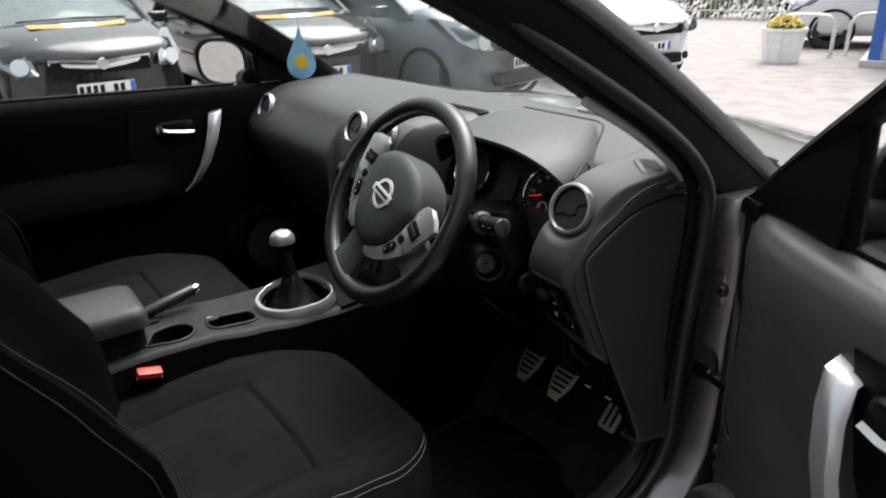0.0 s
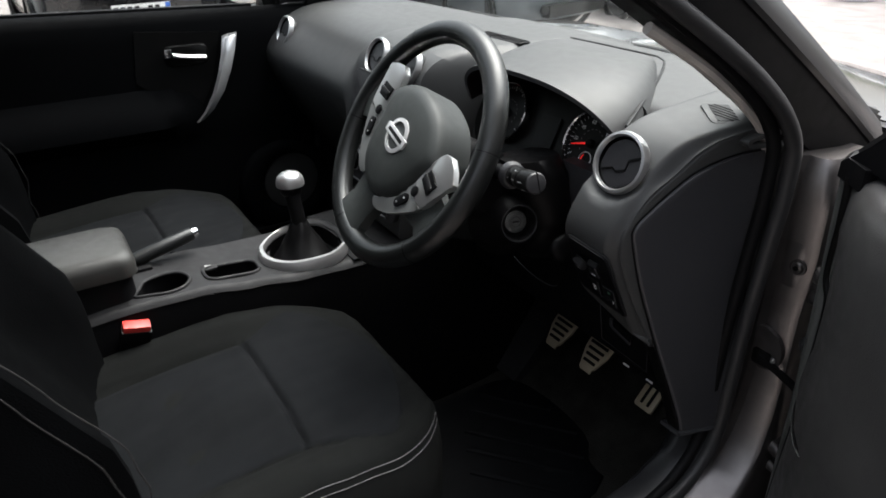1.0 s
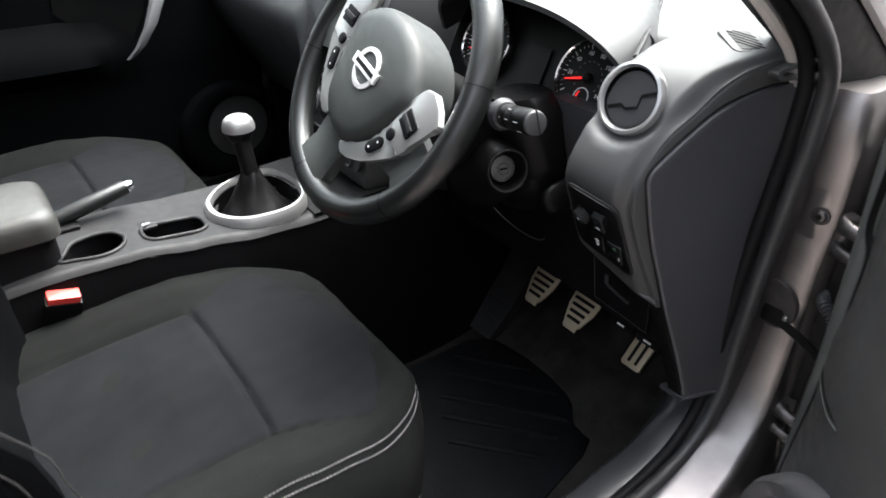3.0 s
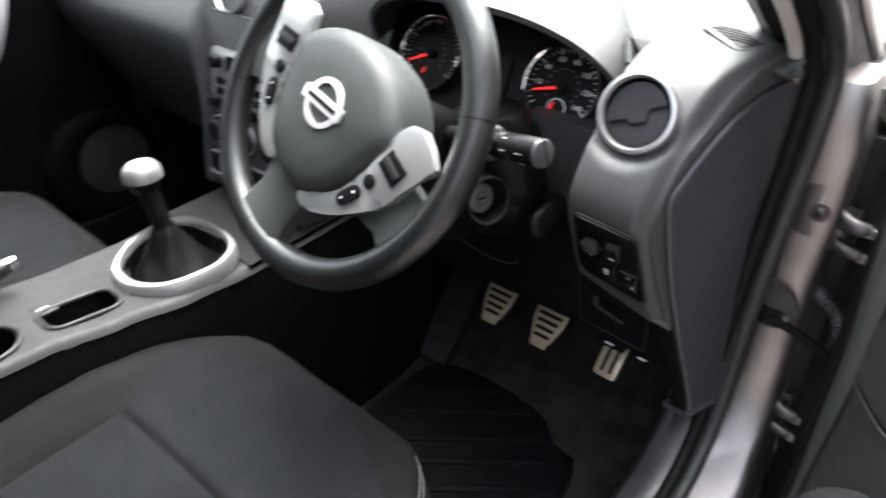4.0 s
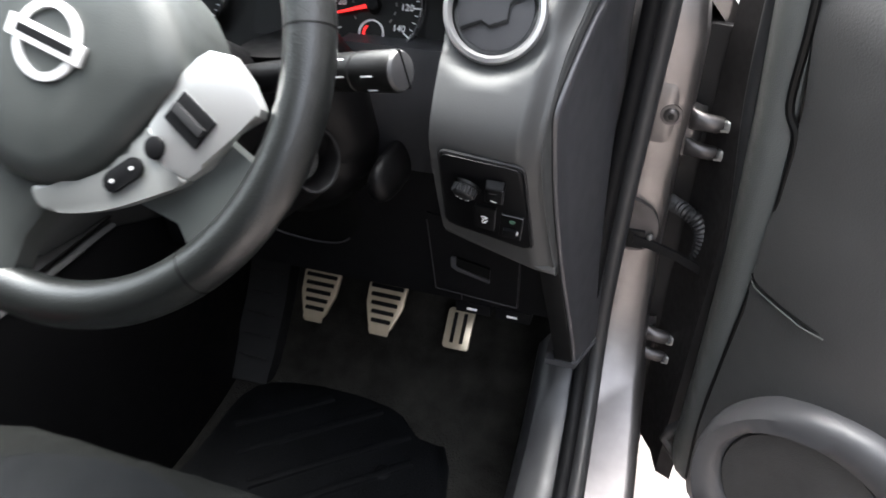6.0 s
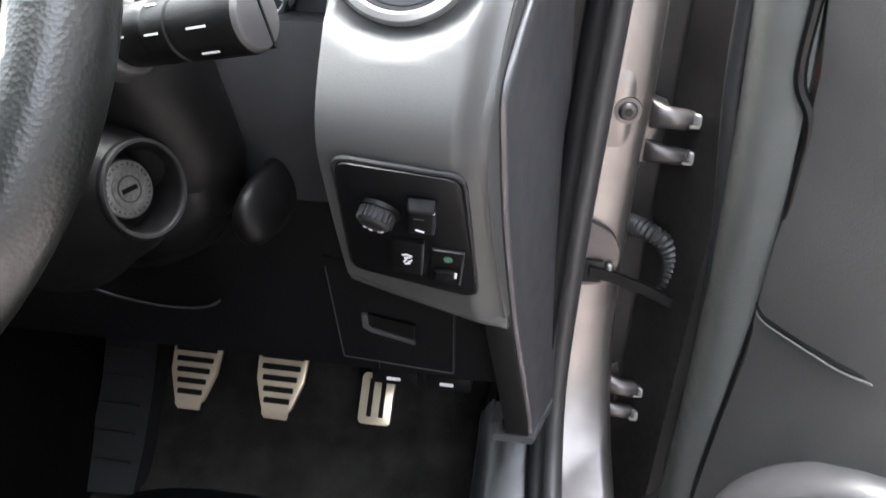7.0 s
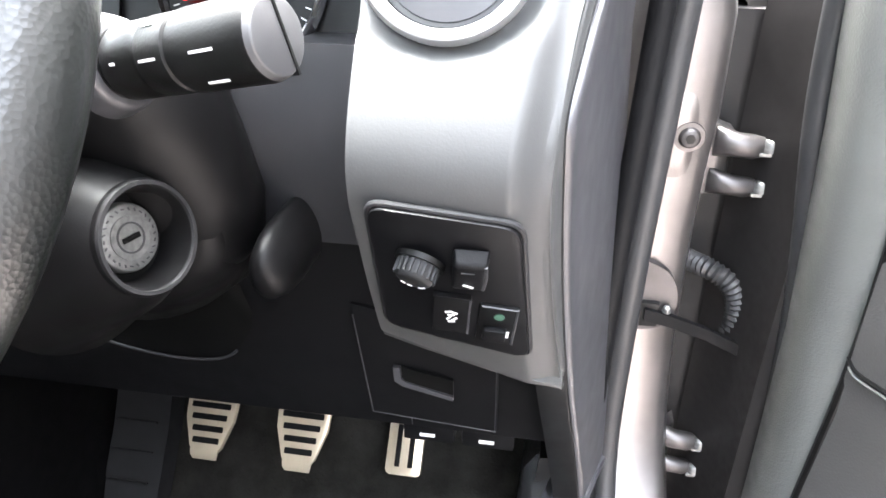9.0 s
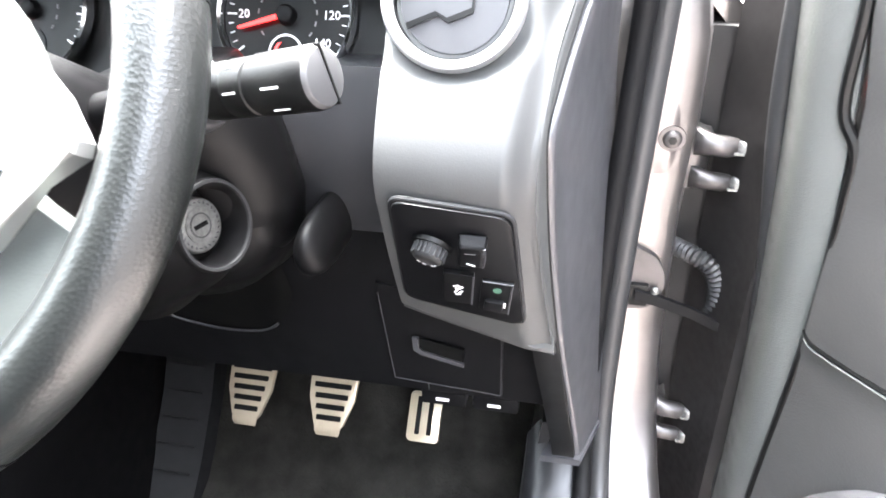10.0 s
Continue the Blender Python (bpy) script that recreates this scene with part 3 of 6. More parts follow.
# ---- pedals ----
def pedal(name, p, w, h, label, slots, upright=False, lean=42):
    th = thing(name, label, "pedal", "pedals", m=facing(p, (0.0, -math.cos(radians(lean)), math.sin(radians(lean)))))
    if upright:
        out = rounded(w, h, 0.006)
    else:
        out = [(-w / 2 + 0.003, h / 2), (w / 2 - 0.003, h / 2), (w / 2, h / 2 - 0.004), (w / 2 - 0.002, 0), (w / 2 - 0.013, -h / 2 + 0.006), (w / 2 - 0.018, -h / 2), (-w / 2 + 0.018, -h / 2), (-w / 2 + 0.013, -h / 2 + 0.006), (-w / 2 + 0.002, 0), (-w / 2, h / 2 - 0.004)]
    part("pad", prism(out, 0.008, 0.002), STEEL, th)
    if not upright:
        part("toe_lip", loft([[(u * (w / 2 - 0.0150 - d), -h / 2 + y, z) for u in (-1, 1)] + [(u * (w / 2 - 0.0160 - d), -h / 2 + y, z - 0.004) for u in (1, -1)] for y, z, d in ((0.004, 0.0082, 0), (-0.003, 0.0070, 0.0005), (-0.0085, 0.0025, 0.003))]), STEEL, th, "turned-down steel toe of the pedal")
    for k in range(slots):
        if upright:
            part("grip", block((k - 0.5) * 0.017 - 0.0035, (k - 0.5) * 0.017 + 0.0035, -h * 0.36, h * 0.40, 0.003, 0.0095, 0.002), RUBBER, th)
        else:
            y = h * (0.38 - 0.175 * k)
            ww = w * (0.86 - 0.085 * k)
            part("grip", block(-ww / 2, ww / 2, y - 0.0037, y + 0.0037, 0.003, 0.0095, 0.002), RUBBER, th)
    part("arm", tube([(0, h * 0.2, -0.003), (0.0, h * 0.6, -0.02), (0, h * 1.3, -0.05), (0, h * 2.6, -0.02)], 0.009, 8), PITCH, th)
    part("backing", prism([(x * 0.96, y * 0.97) for x, y in out], 0.006), RUBBER, th, m=pose(0, 0, -0.006))


pedal("clutch_pedal", (0.325, 0.232, 0.502), 0.066, 0.080, "bare steel clutch pedal with black rubber strips", 5)
pedal("brake_pedal", (0.450, 0.220, 0.516), 0.066, 0.080, "bare steel brake pedal with black rubber strips", 5)
pedal("accelerator_pedal", (0.560, 0.281, 0.447), 0.046, 0.070, "bare steel accelerator pedal with upright rubber strips", 2, True)


# ---- dashboard ----
def dash_profile(x):
    low = lerp(0.838, 0.786, max(0.0, min(1.0, (x - 0.62) / 0.10)))
    face = lambda z: -0.0365 + 0.437 * (0.890 - z)
    under = ((face(low) + 0.016, low - 0.006), (0.08, low - 0.006), (0.12, low - 0.006), (0.30, low - 0.006))
    right = ((0.52, 1.085), (0.36, 1.118), (0.22, 1.115), (0.10, 1.108), (0.045, 1.095), (0.005, 1.066), (-0.034, 1.022), (-0.063, 0.968), (face(0.915), 0.915), (face(low + 0.014), low + 0.014), (face(low) + 0.003, low + 0.001)) + under
    mid = ((0.54, 1.085), (0.40, 1.118), (0.28, 1.116), (0.17, 1.104), (0.135, 1.085), (0.115, 1.050), (0.095, 1.0), (0.080, 0.95), (0.075, 0.90), (0.080, 0.84), (0.086, 0.80), (0.12, 0.79), (0.16, 0.785), (0.20, 0.785), (0.30, 0.785))
    stack = ((0.56, 1.085), (0.42, 1.120), (0.25, 1.122), (0.12, 1.122), (0.045, 1.115), (-0.01, 1.085), (-0.035, 1.02), (-0.050, 0.95), (-0.062, 0.88), (-0.073, 0.82), (-0.080, 0.77), (-0.075, 0.735), (0.0, 0.70), (0.08, 0.655), (0.30, 0.655))
    left = ((0.54, 1.085), (0.38, 1.120), (0.24, 1.122), (0.12, 1.117), (0.045, 1.097), (0.005, 1.064), (-0.034, 1.020), (-0.046, 0.985), (-0.034, 0.940), (-0.006, 0.885), (0.024, 0.835), (0.050, 0.795), (0.080, 0.745), (0.13, 0.68), (0.30, 0.62))
    end = ((0.46, 1.085), (0.34, 1.118), (0.22, 1.112), (0.12, 1.102), (0.065, 1.088), (0.030, 1.055), (0.0, 1.000), (-0.02, 0.945), (-0.010, 0.890), (0.015, 0.830), (0.04, 0.780), (0.060, 0.776), (0.095, 0.735), (0.100, 0.655), (0.30, 0.655))
    edge = ((0.50, 1.085), (0.36, 1.118), (0.22, 1.114), (0.11, 1.103), (0.060, 1.087), (0.023, 1.059), (-0.018, 1.028), (-0.049, 0.970), (face(0.915) + 0.010, 0.915), (face(low + 0.014) + 0.010, low + 0.014), (face(low) + 0.012, low + 0.003)) + under
    brow = ((0.47, 1.085), (0.34, 1.118), (0.22, 1.112), (0.15, 1.104), (0.125, 1.098), (0.122, 1.092), (0.13, 1.086), (0.15, 1.084), (0.17, 1.083), (0.19, 1.082), (0.21, 1.081), (0.23, 1.080), (0.25, 1.079), (0.27, 1.078), (0.30, 1.077))
    flat = lambda k: tuple(v for p in k for v in p)
    row = table(x, [(-0.775, flat(end)), (-0.735, flat(left)), (-0.20, flat(left)), (-0.15, flat(stack)), (0.13, flat(stack)), (0.165, flat(mid)), (0.606, flat(mid)), (0.620, flat(right)), (0.703, flat(right)), (0.719, flat(edge)), (0.721, flat(edge)), (0.7225, flat(brow)), (0.736, flat(brow))])
    return [(0, row[2 * i], row[2 * i + 1]) for i in range(15)]


def splay(y, z):
    """How far the driver's end of the dash leans outwards at y and height z."""
    k = max(0.0, min(1.0, (1.0 - z) / 0.4))
    return lerp(0.19, 0.325, k) * (max(-0.06, min(0.20, y)) + 0.035)


def dashboard():
    th = thing("dashboard", "dark grey grained plastic dashboard with round silver vents", "dashboard")
    xs = [-0.775, -0.765, -0.75, -0.735, -0.6, -0.45, -0.3, -0.2, -0.185, -0.17, -0.15, -0.05, 0.05, 0.13, 0.14, 0.15, 0.165, 0.25, 0.35, 0.45, 0.55, 0.59, 0.600, 0.606, 0.609, 0.612, 0.615, 0.618]
    xs += [0.620 + 0.0045 * i for i in range(19)] + [0.703, 0.706, 0.709, 0.712, 0.715, 0.718, 0.721, 0.7225, 0.728, 0.736]
    hub, out = Vector((0.66, -0.004, 1.060)), Vector((0.02, -0.93, 0.37)).normalized()
    rings = []
    for x in xs:
        ring = []
        for p in smooth_path(dash_profile(x), 8):
            q = Vector((x + splay(p.y, p.z) * max(0, min(1, (x - 0.64) / 0.07)), p.y - 0.05 * (x / 0.77) ** 2 * max(0, (p.y - 0.3) / 0.2), p.z))
            # scoop round the air vent
            d = q - hub
            h = d.dot(out)
            r = (d - out * h).length
            if r < 0.062 and 0 < h < 0.06:
                k = max(0, min(1, (r - 0.046) / 0.016))
                q -= out * h * (1 - k * k * (3 - 2 * k))
            ring.append(q)
        rings.append(ring)
    part("dash_body", thick(loft(rings, False), 0.006), DASH, th, smooth=50)

    # end of the dash by the driver's door, splayed outwards to the back
    def end_plate(front, back, x1, bevel=0.003):
        """A plate whose front edge runs through the (z, y) pairs, with its outer face at x1."""
        edge = smooth_path([(y, z, 0) for z, y in front], 5)
        rings = []
        for i, p in enumerate(edge):
            y0, z = p.x, p.y
            b = bevel if 0 < i < len(edge) - 1 else bevel * 2
            cols = [(x1 - 0.022, y0), (x1 - b, y0), (x1 - b * 0.3, y0 + b * 0.3), (x1, y0 + b)] + [(x1, lerp(y0 + b, back, k / 8)) for k in range(1, 9)] + [(x1 - 0.022, back)]
            rings.append([(x + splay(y, z), y, z) for x, y in cols])
        return loft(rings)
    side = [(0.780, 0.052), (0.788, 0.026), (0.815, 0.008), (0.865, -0.016), (0.915, -0.038), (0.962, -0.049), (0.990, -0.043), (1.029, -0.014), (1.056, 0.023), (1.080, 0.055), (1.097, 0.090), (1.101, 0.130)]
    part("flank", end_plate(side, 0.195, 0.7225, 0.004), DASH, th, "dark grey end of the dashboard", smooth=50)
    cap = [(0.600, 0.094), (0.604, 0.093), (0.628, 0.087), (0.700, 0.062), (0.766, 0.036), (0.826, 0.014), (0.891, -0.010), (0.960, -0.030), (0.989, -0.033), (1.014, -0.008), (1.039, 0.026), (1.058, 0.058), (1.070, 0.100), (1.076, 0.140)]
    part("end_groove", end_plate([(z + (z - 0.86) * 0.012, y - 0.0025) for z, y in cap], 0.180, 0.7230, 0.0005), PITCH, th)
    part("end_ledge", loft([[(x + splay(y, 0.60), y, z) for x, z in ((0.690, 0.592), (0.690, 0.600), (0.7290, 0.600), (0.7310, 0.597), (0.7290, 0.592))] for y in (0.088, 0.110, 0.140, 0.165)]), CAPSIDE, th, "small grey ledge under the end cover")
    part("end_cap", end_plate(cap, 0.172, 0.7270), CAPSIDE, th, "dark grey plastic dash end cover", smooth=50)
    return th


DASHBOARD = dashboard()
part("dash_seam", tube(smooth_path([(0.628, 0.050, 1.094), (0.643, 0.064, 1.0985), (0.656, 0.082, 1.102), (0.674, 0.095, 1.1042), (0.692, 0.094, 1.104)], 5), 0.0011, 6), PITCH, DASHBOARD)


def vent(p, normal, r, label="", spin=0):
    m = facing(p, normal, spin)
    v = part("air_vent", lathe([(r * 0.86, -0.004), (r, -0.004), (r * 1.02, 0.004), (r * 0.98, 0.009), (r * 0.90, 0.010), (r * 0.84, 0.006), (r * 0.83, -0.004)], 48), SILVER, DASHBOARD, label or "round air vent in a brushed silver ring", m=m)
    part("recess", lathe([(r * 0.82, 0.004), (r * 0.84, 0.004), (r * 0.84, -0.02), (0.0, -0.02), (0.0, -0.018), (r * 0.80, -0.018)], 40), PITCH, v)
    # louvre dish with a stepped middle blade
    part("louvre", loft([[(r * 0.78 * math.cos(a) * k, r * 0.78 * math.sin(a) * k, z) for a in (2 * math.pi * i / 36 for i in range(36))] for k, z in ((1.0, -0.004), (0.96, 0.0008), (0.7, 0.0012), (0.2, 0.0014))]), ENDCAP, v)
    z = 0.0022
    part("blade", loft([[(x, y - 0.0016, z - 0.002), (x, y + 0.0016, z - 0.002), (x, y + 0.0016, z + 0.0008), (x, y - 0.0016, z + 0.0008)] for x, y in ((-r * 0.74, -r * 0.12), (-r * 0.30, -r * 0.12), (-r * 0.18, -r * 0.26), (r * 0.18, -r * 0.26), (r * 0.30, 0.0), (r * 0.36, 0.03 * r), (r * 0.74, 0.05 * r))]), PITCH, v)
    return v


vent((0.66, -0.004, 1.060), (0.02, -0.93, 0.37), 0.0445, spin=22)
vent((-0.66, -0.004, 1.058), (0.0, -0.93, 0.37), 0.0445)


def switch_panel():
    m = facing((0.669, -0.0365, 0.890), (0.02, -0.915, -0.40))

    def quad(k):
        """Outline with rounded corners, grown by k."""
        c = [Vector(q) for q in ((0.0355 + k, 0.0600 + k), (-0.0385 - k, 0.0700 + k), (-0.0410 - k, -0.0350 - k), (0.0440 + k, -0.0610 - k))]
        out = []
        for i in range(4):
            a, b, d = c[i - 1], c[i], c[(i + 1) % 4]
            p, q = b + (a - b).normalized() * 0.009, b + (d - b).normalized() * 0.009
            out += [tuple(p.lerp(b, t).lerp(b.lerp(q, t), t)) for t in (0, 0.25, 0.5, 0.75, 1)]
        return out
    pn = part("switch_panel", prism(quad(0.0), 0.004, 0.001), GLOSS, DASHBOARD, "gloss black switch panel below the vent", m=m @ pose(0, 0, 0.0008))
    part("panel_rim", tube([(x, y, 0.0006) for x, y in quad(0.0010)], 0.0018, 8, True), CONSOLE, pn, "raised grey edge of the switch panel")
    k = part("dial", disc(0.0112, 0.013, 28, 0.0104, 0.003), CONSOLE, pn, "ribbed rotary dial", m=pose(-0.0150, 0.0320, 0.004, 18, -14, 0))
    for i in range(20):
        a = 2 * math.pi * i / 20
        part("rib", block(-0.0006, 0.0006, -0.0006, 0.0006, 0.001, 0.0105, 0), CONSOLE, k, m=pose(0.0110 * math.cos(a), 0.0110 * math.sin(a), 0))
    part("dial_collar", lathe([(0.0118, 0), (0.0138, 0), (0.0134, 0.003), (0.0118, 0.003)], 28), PITCH, k)
    for a in (3.7, 4.3, 5.2, 5.6):
        part("dial_mark", block(-0.0013, 0.0013, -0.0005, 0.0005, 0, 0.0004, 0), MARK, k, m=pose(0.0070 * math.cos(a), 0.0070 * math.sin(a), 0.0130, 0, 0, math.degrees(a) + 90))
    b = part("rocker", block(-0.0095, 0.0095, -0.0150, 0.0150, 0, 0.010, 0.003, 3, 0.12), DARK, pn, "tilted rocker switch", m=pose(0.0105, 0.0315, 0.003, 9, 4, -6))
    part("rocker_rim", tube([(0.0075, 0.0125, 0.0090), (0.0085, 0.0, 0.0095), (0.0080, -0.0125, 0.0090)], 0.0011, 6), ENDCAP, b)
    part("rocker_mark", block(-0.0030, 0.0030, -0.0006, 0.0006, 0, 0.0005, 0), MARK, b, m=pose(0, -0.0080, 0.0100, 0, 0, -25))
    part("rocker_line", block(-0.0034, 0.0034, -0.0004, 0.0004, 0, 0.0005, 0), ENDCAP, b, m=pose(-0.001, 0.0065, 0.0100))
    b = part("button", block(-0.0105, 0.0105, -0.0175, 0.0175, 0, 0.005, 0.001), KNOB, pn, "square push button", m=pose(-0.0010, -0.0130, 0.003, 0, 0, -5))
    part("button_edge", block(0.0095, 0.0107, -0.0170, 0.0170, 0.0042, 0.0054, 0), ENDCAP, b)
    for dx, dy, t in ((-0.0015, 0.0040, 20), (0.0016, 0.0034, -20), (0.0, 0.0010, 8), (-0.0012, -0.0022, 60), (0.0020, -0.0028, 50), (0.0004, -0.0056, 12)):
        part("button_mark", block(-0.0020, 0.0020, -0.0006, 0.0006, 0, 0.0005, 0), MARK, b, m=pose(dx, dy, 0.005, 0, 0, t))
    b = part("level_switch", block(-0.0110, 0.0110, -0.0190, 0.0190, 0, 0.003, 0.001), KNOB, pn, "headlamp level switch", m=pose(0.0245, -0.0230, 0.003, 0, 0, -6))
    part("switch_frame", tube([(-0.0102, 0.0182, 0.003), (0.0102, 0.0182, 0.003), (0.0104, -0.0182, 0.003)], 0.0008, 6), ENDCAP, b)
    part("thumb_wheel", block(-0.0075, 0.0060, -0.0130, -0.0010, 0, 0.0050, 0.002), DARK, b, m=pose(0, 0, 0.002))
    part("switch_mark", block(-0.0008, 0.0008, -0.0030, 0.0030, 0, 0.0005, 0), MARK, b, m=pose(0.0070, -0.0080, 0.003))
    part("lamp_mark", disc(0.0030, 0.0005, 12), mat("green_mark", (0.05, 0.12, 0.08), 0.5), b, m=pose(0.0005, 0.0095, 0.003))


switch_panel()


def lower_panel():
    lp = part("knee_panel", loft([[(x, y, z) for y, z in ((0.070, 0.90), (0.074, 0.83), (0.083, 0.74), (0.090, 0.70), (0.095, 0.662), (0.115, 0.655), (0.30, 0.655), (0.30, 0.90))] for x in (0.17, 0.30, 0.45, 0.612)]), DARK, DASHBOARD, "black plastic knee panel over the pedals")
    part("knee_panel_end", loft([[(x, y, z) for y, z in ((0.0735, 0.835), (0.083, 0.74), (0.090, 0.70), (0.095, 0.662), (0.115, 0.655), (0.30, 0.655), (0.30, 0.835))] for x in (0.613, 0.744)]), DARK, DASHBOARD)
    fl = part("fuse_lid", loft([[(x, y - k, z) for x, y, z in ((0.570, 0.0800, 0.800), (0.688, 0.0800, 0.780), (0.688, 0.0925, 0.673), (0.579, 0.0915, 0.681))] for k in (0.0, 0.006)]), DARK, DASHBOARD, "black fuse box lid with a finger slot")
    # thin lighter lines that paint the highlights along the lid's gap
    for q in (((0.5715, 0.0735, 0.790), (0.5800, 0.0853, 0.682)), ((0.687, 0.0738, 0.775), (0.687, 0.0864, 0.674)), ((0.580, 0.0853, 0.682), (0.687, 0.0864, 0.674))):
        part("lid_glint", tube(q, 0.0006, 6), COLSIDE, fl)
    lip = [(0.602, 0.741), (0.608, 0.7415), (0.6085, 0.731), (0.612, 0.727), (0.640, 0.720), (0.652, 0.717), (0.652, 0.7125), (0.640, 0.7155), (0.610, 0.7225), (0.603, 0.727)]
    part("finger_lip", loft([[(x, 0.0785 - k, z) for x, z in lip] for k in (0.0, 0.004)]), ENDCAP, fl, "grey lip of the finger slot")
    part("finger_hole", loft([[(x, 0.0783 - k, z) for x, z in ((0.609, 0.741), (0.652, 0.733), (0.652, 0.718), (0.640, 0.7205), (0.612, 0.7275), (0.609, 0.731))] for k in (0.0, 0.0025)]), PITCH, fl)
    for x in (0.600, 0.655):
        s = part("socket_strip", block(x, x + 0.048, 0.110, 0.150, 0.630, 0.648, 0.003), DARK, DASHBOARD)
        part("strip_mark", block(x + 0.016, x + 0.030, 0.1085, 0.110, 0.637, 0.640, 0), MARK, s)
    # grey panel between column and switch pod
    part("column_side_panel", loft([[(x, y, z) for y, z in ((0.040, 1.005), (0.032, 0.97), (0.034, 0.94), (0.046, 0.895), (0.062, 0.859), (0.09, 0.856), (0.10, 1.005))] for x in (0.489, 0.52, 0.57, 0.612)]), COLSIDE, DASHBOARD, "dark grey panel beside the steering column")


lower_panel()


def defroster():
    # its long side runs diagonally towards the pillar, its slats straight across the car
    z = Vector((0.07, -0.04, 1)).normalized()
    x = Vector((0.78, -0.62, 0))
    x = (x - z * x.dot(z)).normalized()
    m = Matrix((x, z.cross(x), z)).transposed().to_4x4()
    m.translation = (0.6925, 0.159, 1.1095)
    d = part("side_defroster", prism(rounded(0.086, 0.050, 0.012), 0.0042, 0.0018), DASH, DASHBOARD, "small slatted side window demister", m=m)
    part("recess", prism(rounded(0.067, 0.030, 0.004), 0.003), PITCH, d, m=pose(0, 0, 0.0018))
    for i in range(5):
        c = -0.026 + 0.013 * i
        ends = [(c + u, v) for u, v in ((-0.0192, -0.0148), (-0.0168, -0.0148), (0.0192, 0.0148), (0.0168, 0.0148))]
        part("slat", prism([(max(-0.0325, min(0.0325, u)), v if abs(u) < 0.0325 else v - (u - math.copysign(0.0325, u)) * 0.8) for u, v in ends], 0.0012), CONSOLE, d, m=pose(0, 0, 0.0045))
    g = part("centre_demister", prism(rounded(0.16, 0.035, 0.01), 0.003, 0.001), DARK, DASHBOARD, "slatted demister grille on the dash top", m=facing((0.07, 0.225, 1.121), (0, -0.02, 1)))
    for i in range(14):
        part("slat", block(-0.001, 0.001, -0.014, 0.014, 0.002, 0.0045, 0), PITCH, g, m=pose(-0.07 + 0.0108 * i, 0, 0))


defroster()


